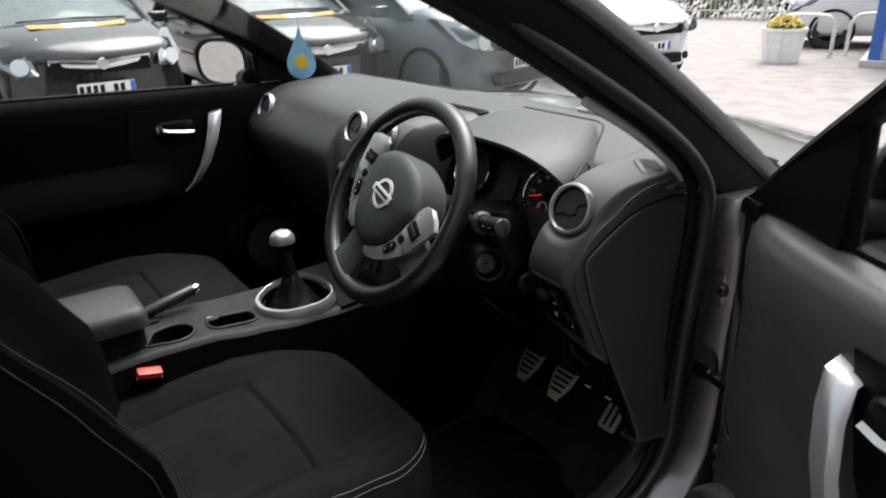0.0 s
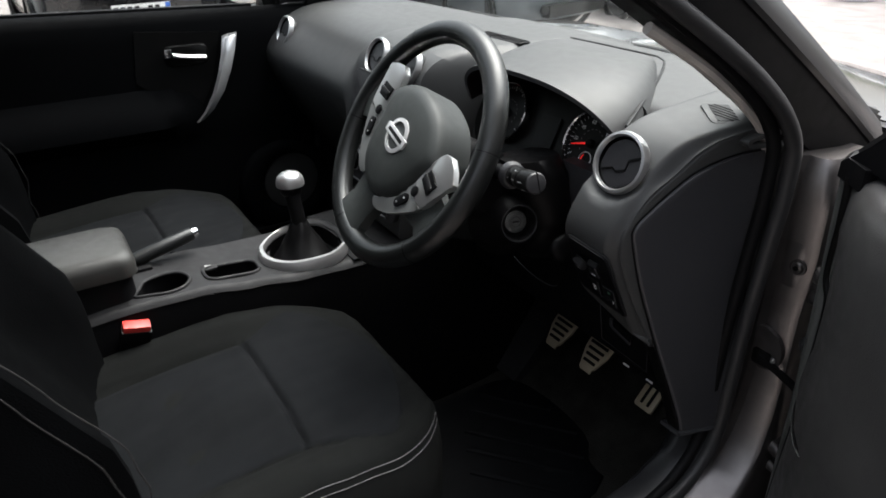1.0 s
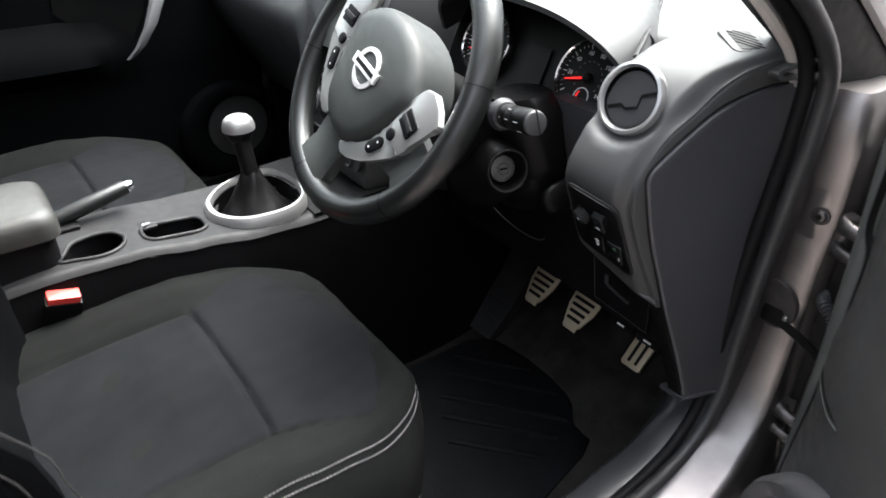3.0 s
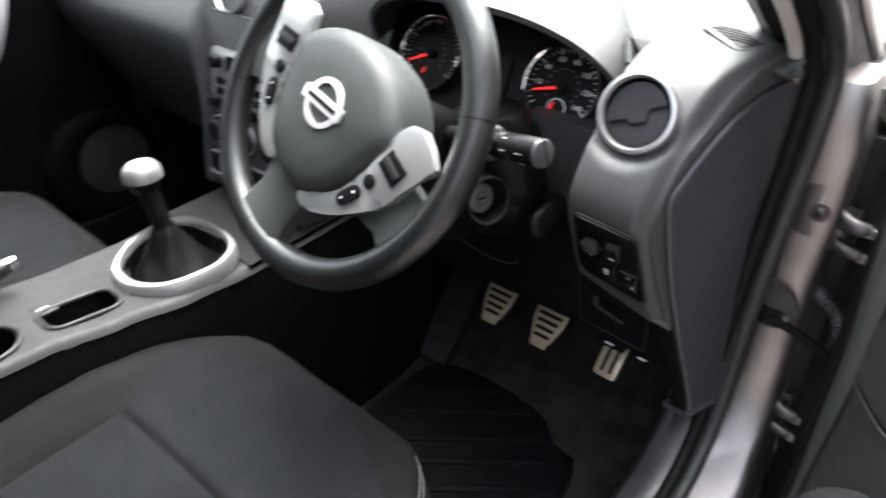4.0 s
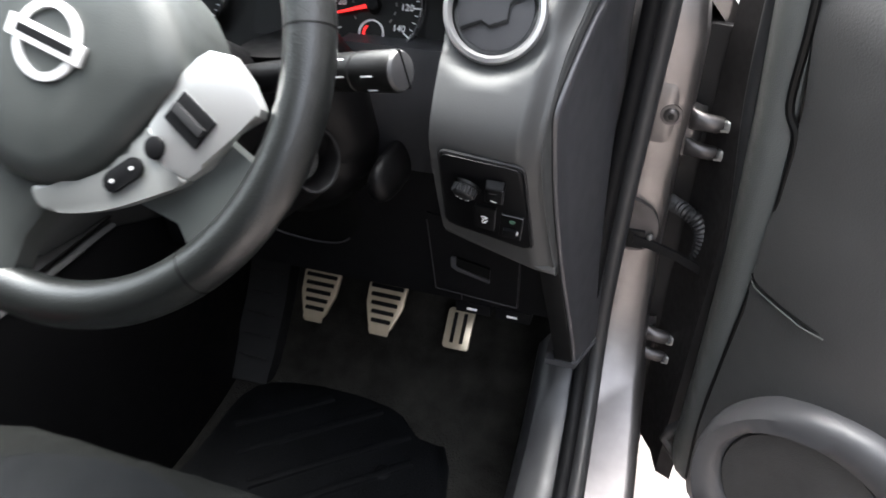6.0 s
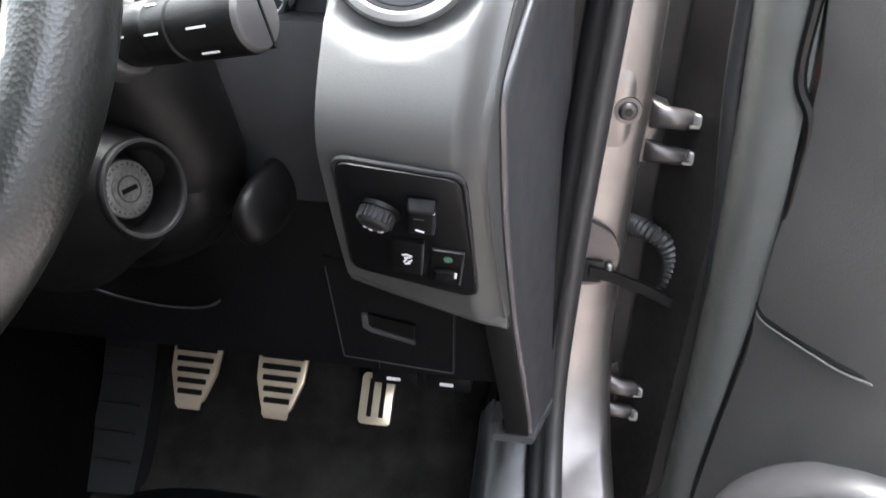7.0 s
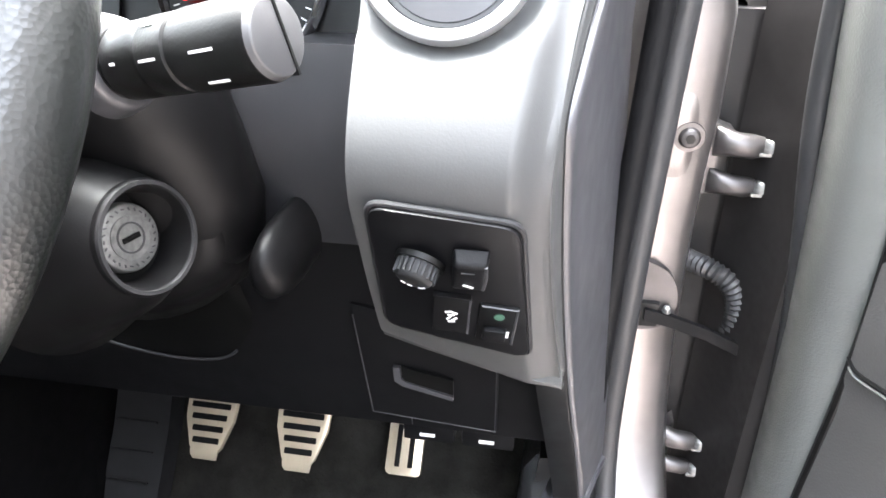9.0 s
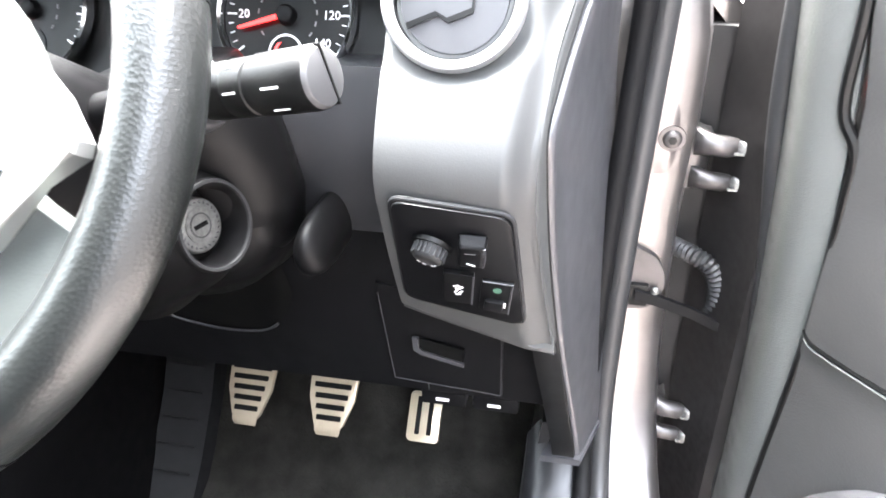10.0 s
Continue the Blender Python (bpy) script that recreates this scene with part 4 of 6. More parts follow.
# ---- instruments ----
def instruments():
    th = thing("instrument_cluster", "hooded instrument cluster with two chrome ringed dials", "instruments")
    rows = []
    for k in range(13):
        t = k / 12
        row = []
        xl, xr = lerp(0.150, 0.187, t), 0.400 + 0.214 * t ** 0.85
        for i in range(41):
            u = -1 + i / 20
            arch = (1 - abs(u) ** 2.6) ** 0.5 if abs(u) < 1 else 0
            x = lerp(lerp(xl, xr, (u + 1) / 2), 0.400 + 0.214 * u, t * t)
            brow = max(0, 1 - abs(u) ** 14)
            z = lerp(1.110 + 0.013 * brow, 1.040 + 0.098 * arch, t ** 1.3) + 0.020 * math.sin(math.pi * t) * brow
            y = lerp(0.345, 0.005 + 0.055 * (1 - arch), t)
            row.append((x, y, z - (0.012 if k == 0 else 0)))
        rows.append(row)
    part("hood", thick(loft(rows, False), 0.008), DASH, th, "dark grey binnacle hood")
    groove = smooth_path([(0.617, 0.045, 1.093), (0.570, 0.125, 1.105), (0.500, 0.235, 1.113), (0.440, 0.318, 1.117), (0.405, 0.347, 1.119), (0.360, 0.353, 1.120), (0.150, 0.350, 1.120)], 6)
    part("hood_groove", tube(groove, 0.0032, 8), PITCH, th)
    m = facing((0.400, 0.080, 1.035), (0, -0.91, 0.42))
    part("backing", prism(rounded(0.42, 0.17, 0.06), 0.004), PITCH, th, m=m @ pose(0, 0, -0.012))
    for x, top, step, red in ((0.113, 140, 20, 0), (-0.113, 8, 1, 1)):
        d = part("dial", disc(0.052, 0.003, 48), PITCH, th, "black dial with white figures and a lit red needle", m=m @ pose(x, -0.003, -0.004))
        part("ring", lathe([(0.0525, 0), (0.0555, 0), (0.0560, 0.010), (0.0545, 0.012), (0.0525, 0.010)], 56), CHROME, d)
        n = 7 if not red else 8
        for i in range(n + 1):
            a = radians(215 - 250 * i / n)
            part("tick", block(-0.004, 0.004, -0.0006, 0.0006, 0, 0.0005, 0), MARK, d, m=pose(0.046 * math.cos(a), 0.046 * math.sin(a), 0.003, 0, 0, math.degrees(a)))
            if i and not red:
                part("figure", text_mesh(str(i * step), 0.0095), MARK, d, smooth=0, m=pose(0.036 * math.cos(a), 0.036 * math.sin(a), 0.0033))
            if i < n:
                for j in range(1, 4):
                    b = a - radians(250 / n * j / 4)
                    part("minor_tick", block(-0.002, 0.002, -0.0003, 0.0003, 0, 0.0005, 0), MARK, d, m=pose(0.047 * math.cos(b), 0.047 * math.sin(b), 0.003, 0, 0, math.degrees(b)))
        for i in range(13):
            a = radians(215 - 250 * i / 12)
            part("inner_mark", block(-0.0018, 0.0018, -0.0006, 0.0006, 0, 0.0005, 0), THREAD, d, m=pose(0.024 * math.cos(a), 0.024 * math.sin(a), 0.003, 0, 0, math.degrees(a) + 90))
        nd = part("needle", loft([[(x0, -w, 0.006), (x0, w, 0.006), (x0, w, 0.008), (x0, -w, 0.008)] for x0, w in ((0.004, 0.0018), (0.040, 0.0008))]), NEEDLE, d, "lit red needle", m=pose(0, 0, 0, 0, 0, 196 if not red else 205))
        part("hub", disc(0.008, 0.009, 24, 0.007, 0.002), DARK, d, m=pose(0, 0, 0.002))
        g = part("small_gauge", lathe([(0.0125, 0.0), (0.014, 0), (0.014, 0.0009), (0.0125, 0.0009)], 24), MARK if not red else DARK, d, m=pose(0.0, -0.028, 0.003))
        part("gauge_red", loft([[(0.0095 * math.cos(a) + dx, 0.0095 * math.sin(a), z) for a in (radians(130 + 12 * i) for i in range(6))] for dx, z in ((0, 0.0005), (0.0025, 0.0008))], False), NEEDLE, g)
    part("display", prism(rounded(0.05, 0.062, 0.004), 0.002), GLOSS, th, m=m @ pose(0, -0.012, -0.006))


instruments()


# ---- steering wheel ----
TIPBACK = radians(31)
WHEEL = Matrix(((1, 0, 0, 0.395), (0, math.sin(TIPBACK), -math.cos(TIPBACK), -0.195), (0, math.cos(TIPBACK), math.sin(TIPBACK), 1.052), (0, 0, 0, 1)))


def steering_wheel():
    th = thing("steering_wheel", "black leather steering wheel turned clockwise with silver button spokes", "steering wheel", m=WHEEL @ pose(0, 0, 0, 0, 0, -24))
    R = 0.184
    rim = []
    for i in range(96):
        a = 2 * math.pi * i / 96
        rim.append((R * math.cos(a), R * math.sin(a), 0.0))
    part("rim", tube(rim, 0.0182, 20, True, squash=1.0), LEATHER, th, "grained black leather rim")
    for a in (35, 145, 205, 268, 335):
        c = (R * math.cos(radians(a)), R * math.sin(radians(a)))
        part("rim_seam", lathe([(0.0176, -0.0006), (0.0186, -0.0006), (0.0186, 0.0006), (0.0176, 0.0006)], 20), PITCH, th, m=pose(c[0], c[1], 0, 90, 0, a))
    # airbag cover
    out = smooth_path([(-0.098, 0.040, 0), (-0.055, 0.076, 0), (0, 0.086, 0), (0.055, 0.076, 0), (0.098, 0.040, 0), (0.090, 0.0, 0), (0.076, -0.045, 0), (0.048, -0.082, 0), (0.0, -0.097, 0), (-0.048, -0.082, 0), (-0.076, -0.045, 0), (-0.090, 0.0, 0)], 4, True)
    rings = []
    for k, z in ((1.0, -0.045), (1.0, 0.0), (0.985, 0.012), (0.93, 0.020), (0.78, 0.025), (0.45, 0.028), (0.12, 0.0285)):
        rings.append([(p.x * k, p.y * k - 0.004, z) for p in out])
    part("airbag_cover", loft(rings), PAD, th, "dark grey domed airbag cover", smooth=60)
    # lower spoke
    part("lower_spoke", loft([[(-w, y, z + 0.006), (-w * 0.8, y, z + 0.012), (w * 0.8, y, z + 0.012), (w, y, z + 0.006), (w, y, z - 0.012), (-w, y, z - 0.012)] for y, w, z in ((-0.06, 0.055, 0.004), (-0.10, 0.042, -0.002), (-0.135, 0.036, -0.002), (-0.165, 0.042, 0.0), (-0.178, 0.05, 0.0))]), PAD, th, "dark grey lower spoke")
    for s in (1, -1):
        part("side_spoke", loft([[(s * x, y0, z - 0.012), (s * x, y0, z + 0.004), (s * x, (y0 + y1) / 2, z + 0.008), (s * x, y1, z + 0.004), (s * x, y1, z - 0.012)] for x, y0, y1, z in ((0.07, -0.07, 0.025, 0.004), (0.11, -0.060, 0.018, 0.002), (0.14, -0.056, 0.012, 0.0), (0.165, -0.070, 0.010, 0.0), (0.176, -0.085, 0.020, 0.0))]), PAD, th, "dark grey side spoke")
        head = [(s * x, y) for x, y in ((0.0925, 0.0315), (0.0990, 0.0505), (0.1040, 0.0585), (0.1200, 0.0640), (0.1400, 0.0570), (0.1580, 0.0455), (0.1595, 0.0400), (0.1490, 0.0220), (0.1430, -0.0100), (0.1370, -0.0230), (0.1150, -0.0260), (0.0905, -0.0080))]
        tail = smooth_path([(0.0905, -0.0080, 0), (0.1150, -0.0260, 0), (0.1370, -0.0230, 0), (0.1230, -0.0430, 0), (0.0920, -0.0770, 0), (0.0600, -0.1000, 0), (0.0420, -0.1050, 0), (0.0300, -0.0960, 0), (0.0520, -0.0820, 0), (0.0800, -0.0490, 0), (0.0885, -0.0260, 0)], 3, True)
        part("wing_tail", prism([(s * p.x, p.y) for p in tail], 0.0092, 0.003), TAIL, th, "dull silver tail of the spoke insert", m=pose(0, 0, 0.006))
        w = part("button_wing", prism(head, 0.010, 0.0025), BRIGHT, th, "pale silver spoke insert with buttons", m=pose(0, 0, 0.006))
        b = part("rocker_button", block(-0.0165, 0.0165, -0.0120, 0.0120, 0, 0.004, 0.002), DARK, w, m=pose(s * 0.1175, 0.012, 0.0085, 0, 0, s * -10))
        part("rocker_button_bar", block(-0.0150, 0.0150, -0.0035, 0.0035, 0, 0.0070, 0.002), CONSOLE, w, m=pose(s * 0.1175, 0.012, 0.0085, 0, 0, s * -10))
        part("round_button", disc(0.0085, 0.004, 20, 0.008, 0.001), DARK, w, m=pose(s * 0.104, -0.018, 0.0085))
        part("long_button", prism(rounded(0.034, 0.015, 0.007), 0.004, 0.001), DARK, w, m=pose(s * 0.093, -0.047, 0.0085, 0, 0, s * 62))
        for dx in (-0.009, 0.009):
            part("button_mark", block(-0.0012, 0.0012, -0.0012, 0.0012, 0, 0.0004, 0), MARK, w, m=pose(s * (0.093 + dx * 0.47), -0.047 + dx * 0.88, 0.0127))
    lg = part("badge", lathe([(0.0225, 0), (0.0285, 0), (0.0285, 0.003), (0.0225, 0.004)], 36), BADGE, th, "plain chrome ring badge with a cross bar", m=pose(0, 0.002, 0.0275, 0, 0, 8))
    part("badge_bar", block(-0.034, 0.034, -0.0075, 0.0075, 0.001, 0.0052, 0.0015), BADGE, lg)
    part("badge_groove", block(-0.026, 0.026, -0.003, 0.003, 0.004, 0.0054, 0), DARK, lg)
    return th


steering_wheel()


def column():
    th = thing("steering_column", "black plastic steering column shroud with ignition lock", "steering column")
    ax = Vector((0, math.cos(TIPBACK) , -math.sin(TIPBACK)))
    up = Vector((0, math.sin(TIPBACK), math.cos(TIPBACK)))
    c = Vector((0.395, -0.195, 1.052))
    rings = []
    for d, w, hu, hd in ((0.045, 0.050, 0.045, 0.060), (0.075, 0.060, 0.050, 0.070), (0.13, 0.064, 0.050, 0.070), (0.18, 0.068, 0.05, 0.078), (0.26, 0.075, 0.05, 0.10), (0.34, 0.08, 0.05, 0.10)):
        q = c + ax * d
        sec = []
        for i in range(28):
            a = 2 * math.pi * i / 28
            ca, sa = math.cos(a), math.sin(a)
            sx = math.copysign(abs(ca) ** 0.6, ca) * w
            su = math.copysign(abs(sa) ** 0.7, sa) * (hu if sa > 0 else hd)
            sec.append(q + Vector((sx, 0, 0)) + up * su)
        rings.append(sec)
    part("shroud", loft(rings), DARK, th, smooth=55)
    part("hub_boot", disc(0.06, 0.05, 32, 0.075), PITCH, th, m=WHEEL @ pose(0, 0, -0.062))
    # ignition
    n = Vector((0.93, -0.27, 0.22)).normalized()
    m = facing(Vector((0.500, -0.055, 0.917)), n)
    hs = []
    for q, r1, r2 in (((0.470, -0.026, 0.903), 0.040, 0.040), ((0.468, -0.022, 0.902), 0.052, 0.050), ((0.452, -0.004, 0.893), 0.068, 0.062), ((0.435, 0.015, 0.880), 0.080, 0.072), ((0.425, 0.07, 0.865), 0.085, 0.075)):
        hs.append([Vector(q) + Vector((r1 * math.cos(a), 0.25 * r1 * math.cos(a), r2 * math.sin(a))) for a in (2 * math.pi * i / 32 for i in range(32))])
    part("lock_housing", loft(hs), KNOB, th, "dark housing round the ignition lock", smooth=70)
    up_rings = []
    for q, r1, r2 in (((0.462, -0.040, 1.015), 0.045, 0.050), ((0.466, -0.030, 0.985), 0.058, 0.052), ((0.466, -0.020, 0.945), 0.064, 0.050), ((0.464, -0.012, 0.905), 0.071, 0.048), ((0.458, -0.004, 0.870), 0.070, 0.046), ((0.450, 0.010, 0.845), 0.056, 0.040)):
        up_rings.append([Vector(q) + Vector((r1 * math.copysign(abs(math.cos(a)) ** 0.8, math.cos(a)), 0.03 + r2 * math.sin(a), 0.10 * r1 * math.cos(a))) for a in (2 * math.pi * i / 32 for i in range(32))])
    part("lock_shroud", loft(up_rings), KNOB, th, "dark plastic shroud above the ignition lock", smooth=70)
    throat = []
    for k, r in ((0.0, 0.0328), (-0.007, 0.0375), (-0.020, 0.046), (-0.045, 0.055), (-0.070, 0.066)):
        throat.append([m @ Vector((r * math.cos(a), r * math.sin(a) - 0.10 * k * k * 10, k)) for a in (2 * math.pi * i / 36 for i in range(36))])
    part("lock_throat", loft(throat, True, False), KNOB, th, "flared dark housing behind the lock ring", smooth=70)
    ig = part("ignition", lathe([(0.0325, -0.004), (0.0330, 0.0015), (0.0317, 0.0040), (0.0290, 0.0040), (0.0280, 0.0015), (0.0255, -0.0190), (0.0245, -0.0250), (0.0330, -0.0250)], 48), KNOB, th, "ignition lock in a dark grey ring", m=m)
    part("ring_edge", lathe([(0.0287, 0.0034), (0.0322, 0.0030), (0.0316, 0.0050), (0.0294, 0.0050)], 48), CONSOLE, ig, "worn grey edge of the lock ring")
    part("well", disc(0.0262, 0.004, 36), PITCH, ig, m=pose(0, 0, -0.0240))
    part("barrel", disc(0.0205, 0.010, 40, 0.0196, 0.0015), LOCK, ig, "worn steel lock barrel", m=pose(0, 0, -0.0230))
    part("barrel_face", disc(0.0125, 0.0010, 30), LOCK, ig, m=pose(0, 0, -0.0131))
    for i in range(26):
        a = 2 * math.pi * i / 26
        part("lock_mark", block(-0.0010, 0.0010, -0.0004, 0.0004, 0, 0.0004, 0), FASCIA, ig, m=pose(0.0162 * math.cos(a), 0.0162 * math.sin(a), -0.0130, 0, 0, math.degrees(a) + (35 if i % 3 else 80)))
    part("face_ring", lathe([(0.0080, 0), (0.0090, 0), (0.0090, 0.0006), (0.0080, 0.0006)], 28), FASCIA, ig, m=pose(0, 0, -0.0122))
    part("key_slot", block(-0.0058, 0.0058, -0.0015, 0.0015, 0, 0.0012, 0), PITCH, ig, m=pose(0, 0, -0.0124))
    # tilt lever
    lev = []
    for k, d in ((0.15, -0.034), (0.50, -0.031), (0.78, -0.024), (0.94, -0.012), (1.0, 0.004), (1.0, 0.035)):
        lev.append([(0.548 + 0.0150 * k * math.cos(a) * (1 - 0.18 * math.sin(a)), 0.010 + d, 0.876 + 0.0260 * k * math.sin(a) + 0.004 * (1 - k)) for a in (2 * math.pi * i / 28 for i in range(28))])
    part("lever_knob", loft(lev), KNOB, th, "dark lever knob beside the column", smooth=40)
    lip = smooth_path([(0.330, 0.074, 0.742), (0.362, 0.073, 0.734), (0.405, 0.072, 0.729), (0.445, 0.072, 0.731), (0.466, 0.071, 0.741), (0.480, 0.070, 0.760), (0.487, 0.070, 0.780)], 6)
    part("column_lip", tube(lip[:26], 0.0013, 8), COLSIDE, th, "dark grey rim of the opening under the column")
    # black sheet that paints the shade of the opening under the shroud
    part("column_shade", loft([[p + Vector((0, 0.004, 0)) for p in lip], [Vector((lerp(0.405, p.x, 0.9), p.y + 0.002, p.z + 0.035)) for p in lip], [Vector((lerp(0.405, p.x, 0.8), p.y + 0.001, p.z + 0.070)) for p in lip]], False), PITCH, th, "black sheet standing in for shade under the column shroud")
    # indicator stalk
    a, b = Vector((0.546, -0.103, 1.0248)), Vector((0.617, -0.122, 1.041))
    d = (b - a).normalized()
    st = part("stalk", tube([a, a.lerp(b, 0.03), a.lerp(b, 0.22), a.lerp(b, 0.24), a.lerp(b, 0.27), a.lerp(b, 0.29), a.lerp(b, 0.47), a.lerp(b, 0.48), a.lerp(b, 0.51), a.lerp(b, 0.52), a.lerp(b, 0.97), b], [0.0138, 0.0150, 0.0151, 0.0142, 0.0142, 0.0153, 0.0153, 0.0143, 0.0143, 0.0158, 0.0160, 0.0152], 32), PITCH, th, "black lamp stalk with a turning end")
    part("stalk_root", tube([(0.455, -0.078, 1.000), a.lerp(b, -0.35), a], [0.013, 0.0135, 0.0145], 20), DARK, st)
    part("stalk_collar", disc(0.0215, 0.011, 30, 0.0190, 0.003), ENDCAP, st, "grey collar at the foot of the stalk", m=facing(a.lerp(b, -0.16), d))
    part("stalk_end", disc(0.0154, 0.0028, 32, 0.0144, 0.001), FASCIA, st, "grey end face of the stalk", m=facing(b, d))
    part("end_line", block(-0.0006, 0.0006, -0.0155, 0.0155, 0, 0.0034, 0), PITCH, st, m=facing(b, d, 8) @ pose(0.003, 0, 0))
    up2 = (Vector((0, -0.8, 0.2)) - d * Vector((0, -0.8, 0.2)).dot(d)).normalized()
    sd = d.cross(up2)
    for t, w, off in ((0.37, 0.0042, 0.15), (0.74, 0.0055, 0.15), (0.12, 0.0012, 0.1), (0.36, 0.003, -0.75), (0.74, 0.005, 0.95)):
        q = a.lerp(b, t)
        o = (up2 * math.cos(off) + sd * math.sin(off)).normalized()
        part("stalk_mark", block(-w, w, -0.0005, 0.0005, 0, 0.0005, 0), MARK, st, m=Matrix.Translation(q + o * (0.0159 if t > 0.5 else 0.0152)) @ Matrix((d, o.cross(d), o)).transposed().to_4x4())
    part("wiper_stalk", tube([(0.30, -0.09, 1.01), (0.22, -0.115, 1.03), (0.16, -0.13, 1.045)], [0.010, 0.012, 0.015], 16), DARK, th, "black wiper stalk")


column()


# ---- centre stack and console ----
def centre_stack():
    th = thing("centre_stack", "centre console stack with round vents, radio and heater controls", "centre console")
    base = facing((0.000, -0.0590, 0.915), (0.0, -0.982, 0.19))
    part("stack_panel", prism(rounded(0.255, 0.29, 0.02), 0.008, 0.004), COLSIDE, th, "dark grey stack panel", m=base)
    r = part("radio", prism(rounded(0.185, 0.085, 0.008), 0.006, 0.002), BRIGHT, th, "pale silver radio front with dark buttons", m=base @ pose(0, 0.045, 0.007))
    part("radio_display", prism(rounded(0.10, 0.026, 0.003), 0.002), GLOSS, r, m=pose(0, 0.020, 0.006))
    for i in range(6):
        for j in range(2):
            part("key", block(-0.010, 0.010, -0.006, 0.006, 0, 0.003, 0.001), DARK, r, m=pose(-0.066 + 0.0265 * i, -0.012 - 0.017 * j, 0.006))
    for s in (-1, 1):
        part("radio_knob", disc(0.012, 0.014, 24, 0.011, 0.002), DARK, r, m=pose(s * 0.072, 0.020, 0.006))
    for i in range(3):
        k = part("heater_knob", lathe([(0, 0.016), (0.014, 0.016), (0.018, 0.012), (0.0185, 0.0), (0.0235, 0.0), (0.0235, 0.004), (0.0, 0.004)], 30), DARK, th, m=base @ pose(-0.075 + 0.075 * i, -0.055, 0.008))
        part("knob_ring", lathe([(0.0235, 0), (0.026, 0), (0.026, 0.004), (0.0235, 0.004)], 30), SILVER, k)
    for i in range(8):
        part("stack_key", block(-0.011, 0.011, -0.007, 0.007, 0, 0.004, 0.0015), DARK, th, m=base @ pose(-0.098 + 0.028 * i, -0.010, 0.008))
    sl = part("pocket", prism(rounded(0.20, 0.035, 0.008), 0.006), PITCH, th, "open pocket under the heater controls", m=base @ pose(0, -0.118, 0.004))
    part("pocket_lip", tube([(x, y, 0.008) for x, y in rounded(0.205, 0.040, 0.010)], 0.003, 6, True), FASCIA, sl)
    for x in (-0.066, 0.072):
        vent((x, -0.012, 1.088), (0, -0.90, 0.42), 0.0405)


centre_stack()


def console():
    th = thing("centre_console", "dark grey plastic console between the seats with cup holders", "centre console")
    rows = []
    for y, z, w in ((-1.02, 0.70, 0.085), (-0.75, 0.735, 0.09), (-0.62, 0.745, 0.095), (-0.50, 0.745, 0.100), (-0.40, 0.735, 0.108), (-0.30, 0.728, 0.120), (-0.20, 0.730, 0.130), (-0.10, 0.735, 0.130), (0.02, 0.74, 0.13), (0.12, 0.70, 0.125), (0.25, 0.60, 0.11), (0.40, 0.50, 0.10)):
        c = 0.022
        rows.append([(c - w - 0.02, y, 0.30), (c - w - 0.005, y, z - 0.06), (c - w, y, z - 0.012), (c - w + 0.012, y, z), (c, y, z + 0.002), (c + w - 0.012, y, z), (c + w, y, z - 0.012), (c + w + 0.005, y, z - 0.06), (c + w + 0.02, y, 0.30)])
    part("console_side", loft([[r[0], r[1], (r[2][0] + 0.002, r[2][1], r[2][2] - 0.002), (r[2][0] + 0.006, r[2][1], r[2][2] - 0.10), (r[6][0] - 0.006, r[6][1], r[6][2] - 0.10), (r[6][0] - 0.002, r[6][1], r[6][2] - 0.002), r[7], r[8]] for r in rows]), DARK, th, "black console side")
    cup = [(p.x, p.y) for p in smooth_path([(0.055, -0.600, 0), (0.030, -0.585, 0), (0.020, -0.550, 0), (0.030, -0.520, 0), (0.060, -0.508, 0), (0.088, -0.522, 0), (0.098, -0.552, 0), (0.088, -0.590, 0), (0.080, -0.612, 0)], 4, True)]
    tray = [(0.062 + x, -0.428 + y) for x, y in rounded(0.058, 0.105, 0.020)]
    hole = [(0.042 + 0.075 * math.cos(a), -0.268 + 0.072 * math.sin(a)) for a in (2 * math.pi * i / 24 for i in range(24))]

    def height(y):
        return table(y, [(r[0][1], r[4][2]) for r in rows])

    def width(y):
        return table(y, [(r[0][1], r[6][0] - 0.022) for r in rows])

    def inside(x, y, out):
        c = False
        for (x0, y0), (x1, y1) in zip(out, out[1:] + out[:1]):
            if (y0 > y) != (y1 > y) and x < (x1 - x0) * (y - y0) / (y1 - y0) + x0:
                c = not c
        return c

    ny, nx = 220, 60
    bm = bmesh.new()
    grid = []
    for i in range(ny + 1):
        y = lerp(-1.02, 0.02, i / ny)
        w, z = width(y), height(y)
        row = []
        for k in range(nx + 1):
            u = -1 + 2 * k / nx
            row.append(bm.verts.new((0.022 + w * u, y, z - 0.002 - 0.011 * max(0, (abs(u) - 0.86) / 0.14) ** 2)))
        grid.append(row)
    for i in range(ny):
        for k in range(nx):
            q = (grid[i][k], grid[i][k + 1], grid[i + 1][k + 1], grid[i + 1][k])
            c = sum((v.co for v in q), Vector()) / 4
            if not any(inside(c.x, c.y, o) for o in (cup, tray, hole)):
                bm.faces.new(q)
    part("console_top", bm, CONSOLE, th, "dark grey console top")

    def pocket(name, out, depth, label):
        p = part(name, loft([[(x, y, height(y) - depth) for x, y in out], [(x, y, height(y) - 0.001) for x, y in out]], True, False), DARK, th, label)
        part("base", prism(out, 0.003), DARK, p, m=pose(0, 0, height(out[0][1]) - depth))
        part("rim", tube([(x, y, height(y) - 0.0008) for x, y in out], 0.0036, 8, True), CONSOLE, p)

    pocket("cup_holder", cup, 0.07, "deep black cup holder")
